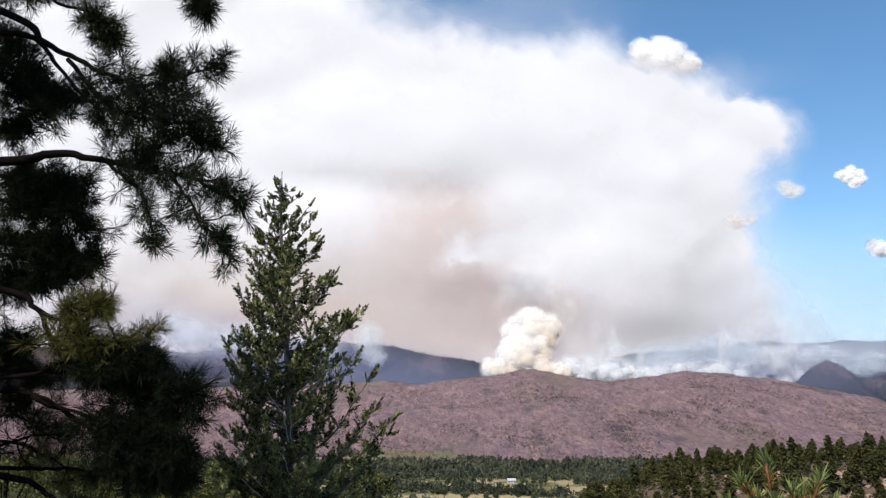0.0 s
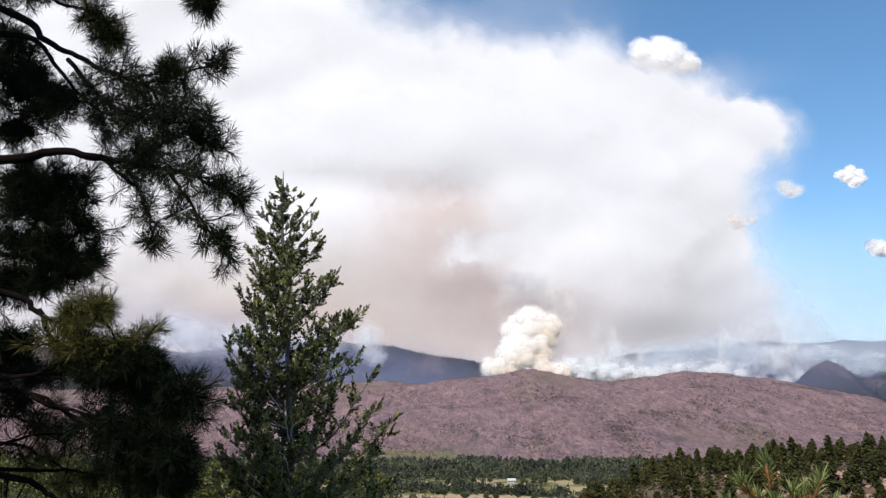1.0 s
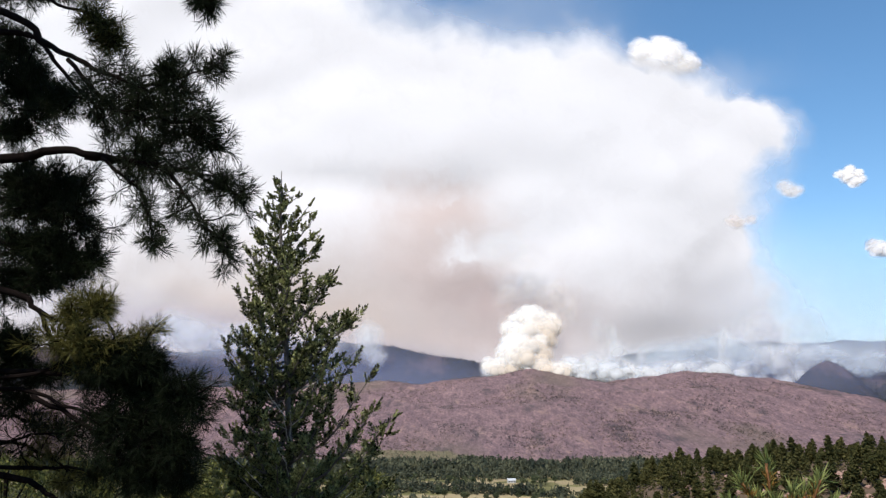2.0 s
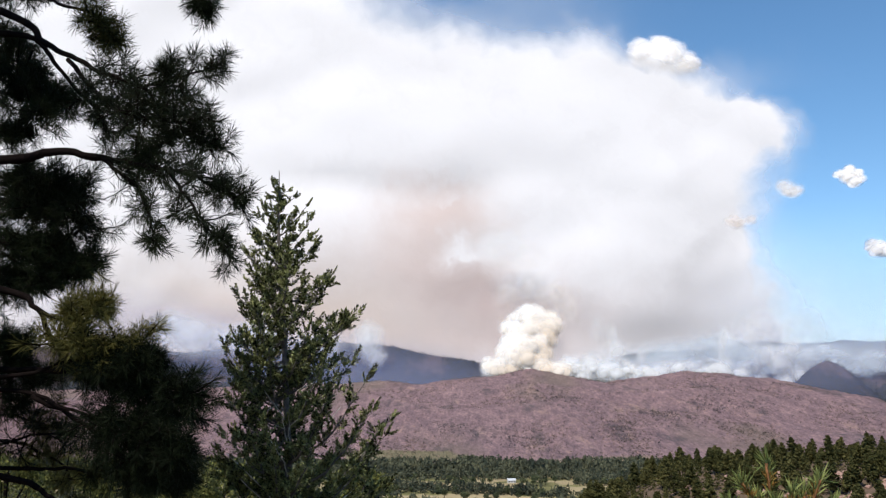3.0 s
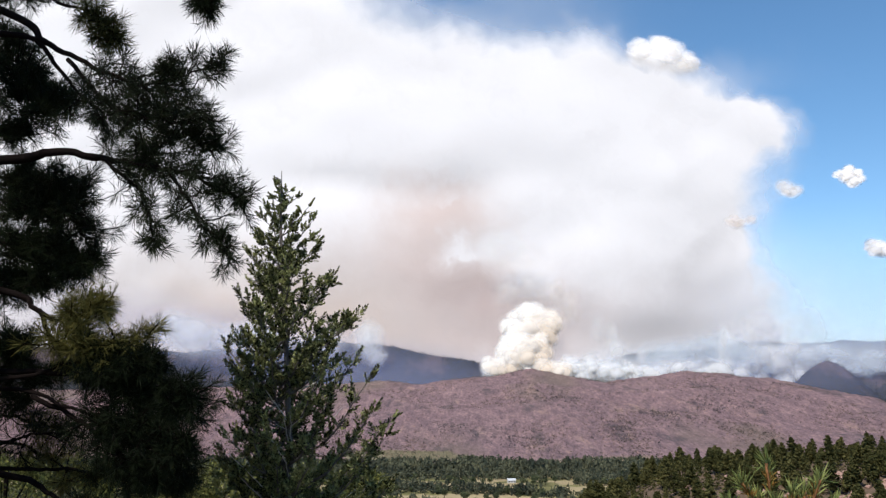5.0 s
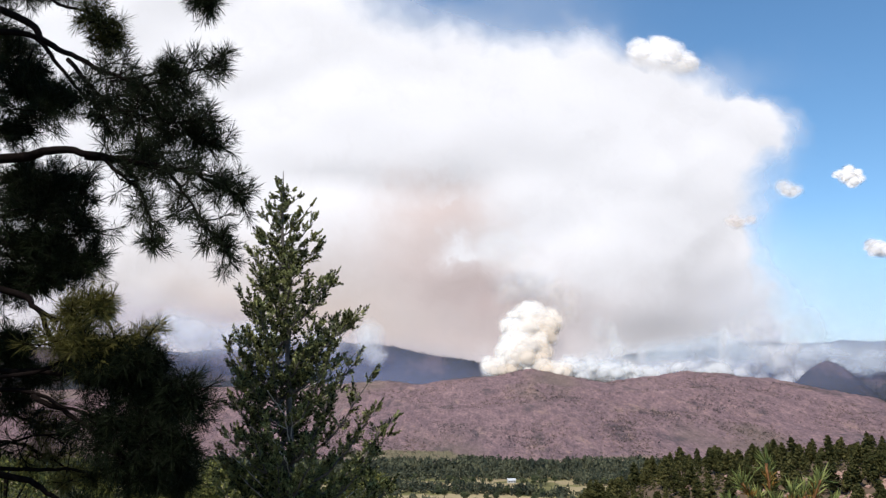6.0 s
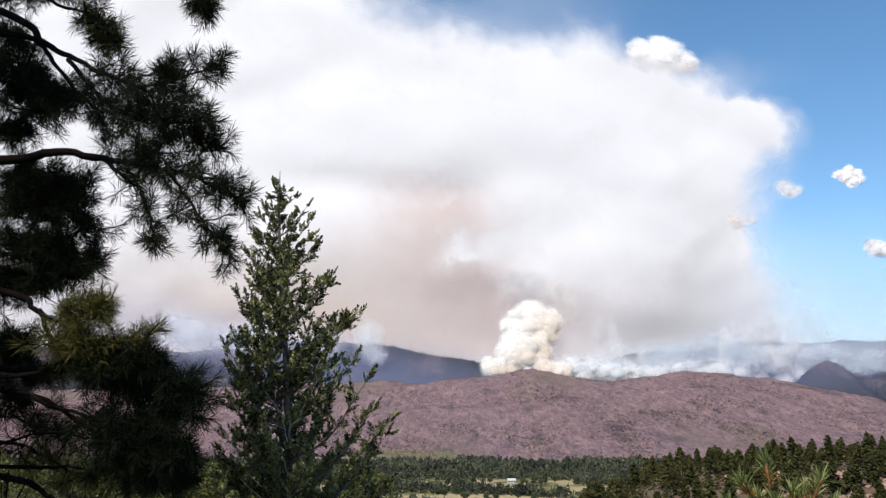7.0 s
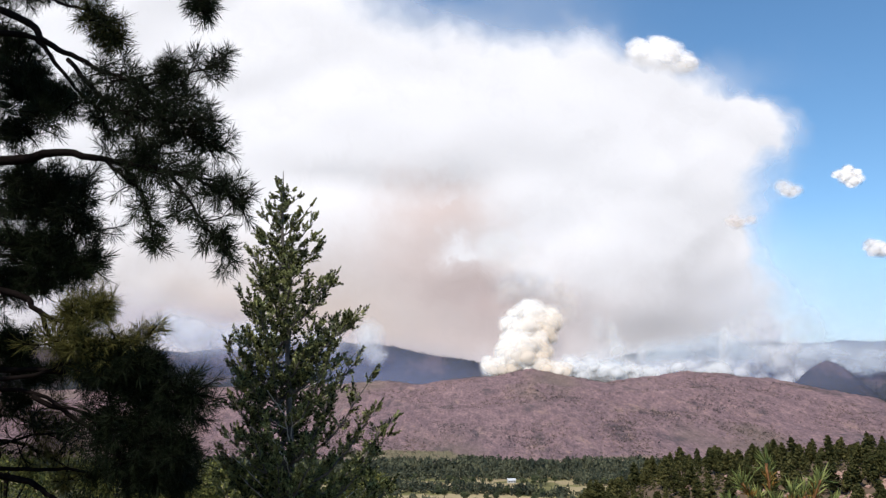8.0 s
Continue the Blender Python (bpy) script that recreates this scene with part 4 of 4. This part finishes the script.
def outcrop_rock(rng):
    x0, y0, rx, ry = rng.choice(OUTCROPS)
    x, y = rng.gauss(x0, rx * 0.6), rng.gauss(y0, ry * 0.6)
    s = rng.uniform(2.0, 6.5)
    return lump(rng, Vector((x, y, ground_at(x, y) - 0.6)), s, s * 1.1, 5)


def range_tree(rng):
    y = rng.uniform(3020, 3900)
    x = rng.uniform(-0.3, 0.5) * y
    if not (x < 300 or x > 950):
        return None
    h = rng.uniform(5, 9)
    return lump(rng, Vector((x, y, ground_at(x, y) - 1)), h * 0.7, h, 4)


def build_valley_trees():
    """Round broadleaf trees standing about the fields."""
    rng = random.Random(55)
    kinds = []
    for i in range(3):
        h, w = (9, 7.5, 11)[i], (4.6, 4.2, 5.0)[i]
        tree = tagged(new("cottonwood_tree"), "round grey-green broadleaf tree beside the valley field", "tree", "trees about the valley fields")
        tv, tf, cv, cf = [], [], [], []
        tube(tv, tf, [Vector((0, 0, -0.5)), Vector((0.1, 0, h * 0.4)), Vector((0, 0.1, h * 0.7))], 0.3, 0.1, 6)
        mesh_object("trunk", tv, tf, BARK, tree, "", True)
        for j in range(420):
            d = any_way(rng)
            r = rng.random() ** 0.35 * (0.8 + 0.3 * noise.noise(d * 2.2 + Vector((i * 9, 0, 0))))
            c = Vector((d.x * w * r, d.y * w * r, h * 0.58 + d.z * h * 0.42 * r))
            k = len(cv)
            for _ in range(4):
                cv.append(c + any_way(rng) * rng.uniform(0.35, 0.75))
            cf += [(k, k + 1, k + 2), (k, k + 2, k + 3), (k, k + 3, k + 1), (k + 1, k + 3, k + 2)]
        mesh_object("crown", cv, cf, COTTONWOOD, tree)
        kinds.append(tree)
    n = 0
    while n < 130:
        y = rng.uniform(900, 1240)
        x = rng.uniform(-0.13, 0.2) * y
        if noise.noise(Vector((x * 0.02, y * 0.02, 8.0))) < -0.05:
            continue
        m = pose(x, y, ground_at(x, y), 0, 0, rng.uniform(0, 360))
        if n < 3:
            tree = kinds[n]
            tree.matrix_basis = m
        else:
            tree = copy_thing(kinds[n % 3], m)
        q = rng.uniform(0.55, 1.1)
        tree.scale = (q, q, q)
        n += 1


def spur_young_pine(rng):
    y = rng.uniform(370, 560)
    x = (rng.uniform(1000, 1620) - 784) / FOCAL * y
    h = rng.uniform(4, 9)
    v, f = crown_geometry(rng, h, h * 0.3, 40)
    c = Vector((x, y, ground_at(x, y) - 0.6))
    return [p + c for p in v], f


def spur_bush(rng):
    y = rng.uniform(280, 520)
    x = (rng.uniform(960, 1620) - 784) / FOCAL * y
    s = rng.uniform(0.7, 2.4)
    return lump(rng, Vector((x, y, ground_at(x, y) - 0.2)), s, s, 14)


def boulder_mesh(seed):
    bm = bmesh.new()
    bmesh.ops.create_icosphere(bm, subdivisions=3, radius=1.0)
    o = Vector((seed * 5.3, seed, 0))
    for v in bm.verts:
        p = v.co.normalized()
        v.co = p * (0.8 + 0.35 * noise.noise(p * 1.2 + o) + 0.12 * noise.noise(p * 3.5 + o))
        for ax in (0, 1):
            v.co[ax] = max(-0.75, min(0.75, v.co[ax]))
    me = bpy.data.meshes.new("boulder")
    bm.to_mesh(me)
    bm.free()
    me.materials.append(ROCK)
    return me


def build_boulders():
    rng = random.Random(77)
    kinds = [boulder_mesh(i) for i in range(4)]
    for i in range(230):
        y = rng.uniform(285, 400)
        x = (rng.uniform(1060, 1600) - 784) / FOCAL * y
        s = rng.uniform(0.6, 2.6)
        ob = new("boulder", rng.choice(kinds))
        ob.matrix_basis = pose(x, y, ground_at(x, y) + s * 0.15, rng.uniform(-15, 15), 0, rng.uniform(0, 360)) @ Matrix.Diagonal((s * rng.uniform(0.8, 1.5), s, s * rng.uniform(0.6, 1.2), 1))
        tagged(ob, "pinkish granite boulder on the pine slope", "boulder", "boulders on the rocky spur")


PLASTER = simple("pale_wall", (0.45, 0.43, 0.40), (0.62, 0.60, 0.56), 0.7)
TIN = simple("tin_roof", (0.42, 0.43, 0.44), (0.58, 0.6, 0.62), 0.5, 0.5)
PANE = simple("dark_glass", (0.02, 0.02, 0.025), (0.04, 0.045, 0.05), 0.8, 0.15)


def build_house(u, v, d, length, width, turn, label):
    p = spot(u, v, d)
    p.z = ground_at(p.x, p.y)
    house = tagged(new("farmhouse"), label, "house")
    house.matrix_basis = pose(p.x, p.y, p.z, 0, 0, turn)
    a, b, h = length / 2, width / 2, 3.0
    mesh_object("wall", [(-a, -b, -1), (a, -b, -1), (a, b, -1), (-a, b, -1), (-a, -b, h), (a, -b, h), (a, b, h), (-a, b, h), (-a, 0, h + 1.9), (a, 0, h + 1.9)],
                [(0, 1, 5, 4), (2, 3, 7, 6), (1, 2, 6, 9, 5), (3, 0, 4, 8, 7), (3, 2, 1, 0), (4, 5, 9, 8), (6, 7, 8, 9)], PLASTER, house)
    e, o = a + 0.5, b + 0.6
    lo, hi = h - 0.15, h + 2.15
    mesh_object("roof", [(-e, -o, lo), (e, -o, lo), (e, 0, hi), (-e, 0, hi), (e, o, lo), (-e, o, lo), (-e, -o, lo + 0.2), (e, -o, lo + 0.2), (e, 0, hi + 0.2), (-e, 0, hi + 0.2), (e, o, lo + 0.2), (-e, o, lo + 0.2)],
                [(0, 3, 2, 1), (3, 5, 4, 2), (6, 7, 8, 9), (9, 8, 10, 11), (0, 1, 7, 6), (4, 5, 11, 10), (1, 2, 8, 7), (2, 4, 10, 8), (3, 0, 6, 9), (5, 3, 9, 11)], TIN, house, "bright sheet-metal roof")
    for i in range(3):
        x = -a + length * (i + 0.5) / 3
        mesh_object("window", [(x - 0.6, -b - 0.04, 1.0), (x + 0.6, -b - 0.04, 1.0), (x + 0.6, -b - 0.04, 2.2), (x - 0.6, -b - 0.04, 2.2), (x - 0.6, -b + 0.05, 1.0), (x + 0.6, -b + 0.05, 1.0), (x + 0.6, -b + 0.05, 2.2), (x - 0.6, -b + 0.05, 2.2)],
                    [(0, 1, 2, 3), (1, 5, 6, 2), (4, 0, 3, 7), (3, 2, 6, 7), (4, 5, 1, 0), (5, 4, 7, 6)], PANE, house)


build_house(905, 852, 1150, 9, 6, 8, "low white farmhouse with a metal roof among valley trees")
build_house(1076, 846, 1150, 9, 7, -20, "small pale house with a metal roof at the wood's edge")
build_house(85, 815, 1300, 12, 8, 15, "white house with a metal roof below the burnt hill")
build_spur_trees()
build_valley_trees()
build_boulders()
scatter("valley_woods", "mixed green trees and bushes across the valley floor", "woods", 9500, VALLEY_LEAF, valley_tree, 11)
scatter("spur_scrub", "low olive scrub between the boulders and pines", "scrub", 1300, FAR_LEAF, spur_bush, 15)
scatter("young_pines", "thicket of young olive-green pines between the taller ones", "woods", 640, FAR_LEAF, spur_young_pine, 16)
scatter("hill_shrubs", "scorched dark brush dotted over the burnt hill", "shrubs", 12000, SCORCHED, hill_shrub, 12)
scatter("hill_rocks", "pale pink rocks strewn over the burnt hill", "rocks", 10000, ROCK, hill_rock, 13)
scatter("rock_outcrops", "dark weathered rock outcrops standing on the burnt hill", "rocks", 1100, DARK_ROCK, outcrop_rock, 17)
scatter("range_forest", "dark conifer forest on the far ranges", "forest", 10000, RANGE_LEAF, range_tree, 14)


# ---- what moves ----
def motions():
    # the cypress leans in the wind; degrees at its base
    sway = ((0, 1), (0.5, 1), (1, 3), (1.5, 1), (2.2, 0), (3, -3), (3.5, -3), (4, 0), (4.5, 0), (5.2, 1), (6, 3), (6.5, 1), (7, -2), (7.5, 1), (8, 3))
    walk(CYPRESS, [(t, Matrix.Translation(CYPRESS_BASE) @ pose(0, 0, 0, 0, 0.06 * s, 0)) for t, s in sway])
    # each pine bough bobs by itself
    rng = random.Random(3)
    for ob, root in PINE_BRANCHES:
        p1, p2, w1, w2 = rng.uniform(0, 6.28), rng.uniform(0, 6.28), rng.uniform(3.2, 4.6), rng.uniform(1.1, 1.9)
        rows = []
        for i in range(33):
            t = i * 0.25
            a = 0.17 * math.sin(w1 * t + p1) + 0.15 * math.sin(w2 * t + p2)
            b = 0.12 * math.sin(w1 * 0.8 * t + p2)
            rows.append((t, Matrix.Translation(root) @ pose(0, 0, 0, b, a, b)))
        walk(ob, rows)
    # the smoke swells upwards, puff by puff
    for ob, p, turn, way in DRIFTS:
        rows = []
        for t in (0, 2, 4, 6, 8):
            q = p + way * (t / 8 - 0.5)
            rows.append((t, Matrix.LocRotScale(q, turn, None)))
        walk(ob, rows)
    # clouds drift along
    for ob, across in CLOUDS:
        far = Vector((across * 4200 / FOCAL, 0, 0))
        walk(ob, [(t, Matrix.Translation(far * (t / 8 - 0.5))) for t in (0, 4, 8)])


motions()
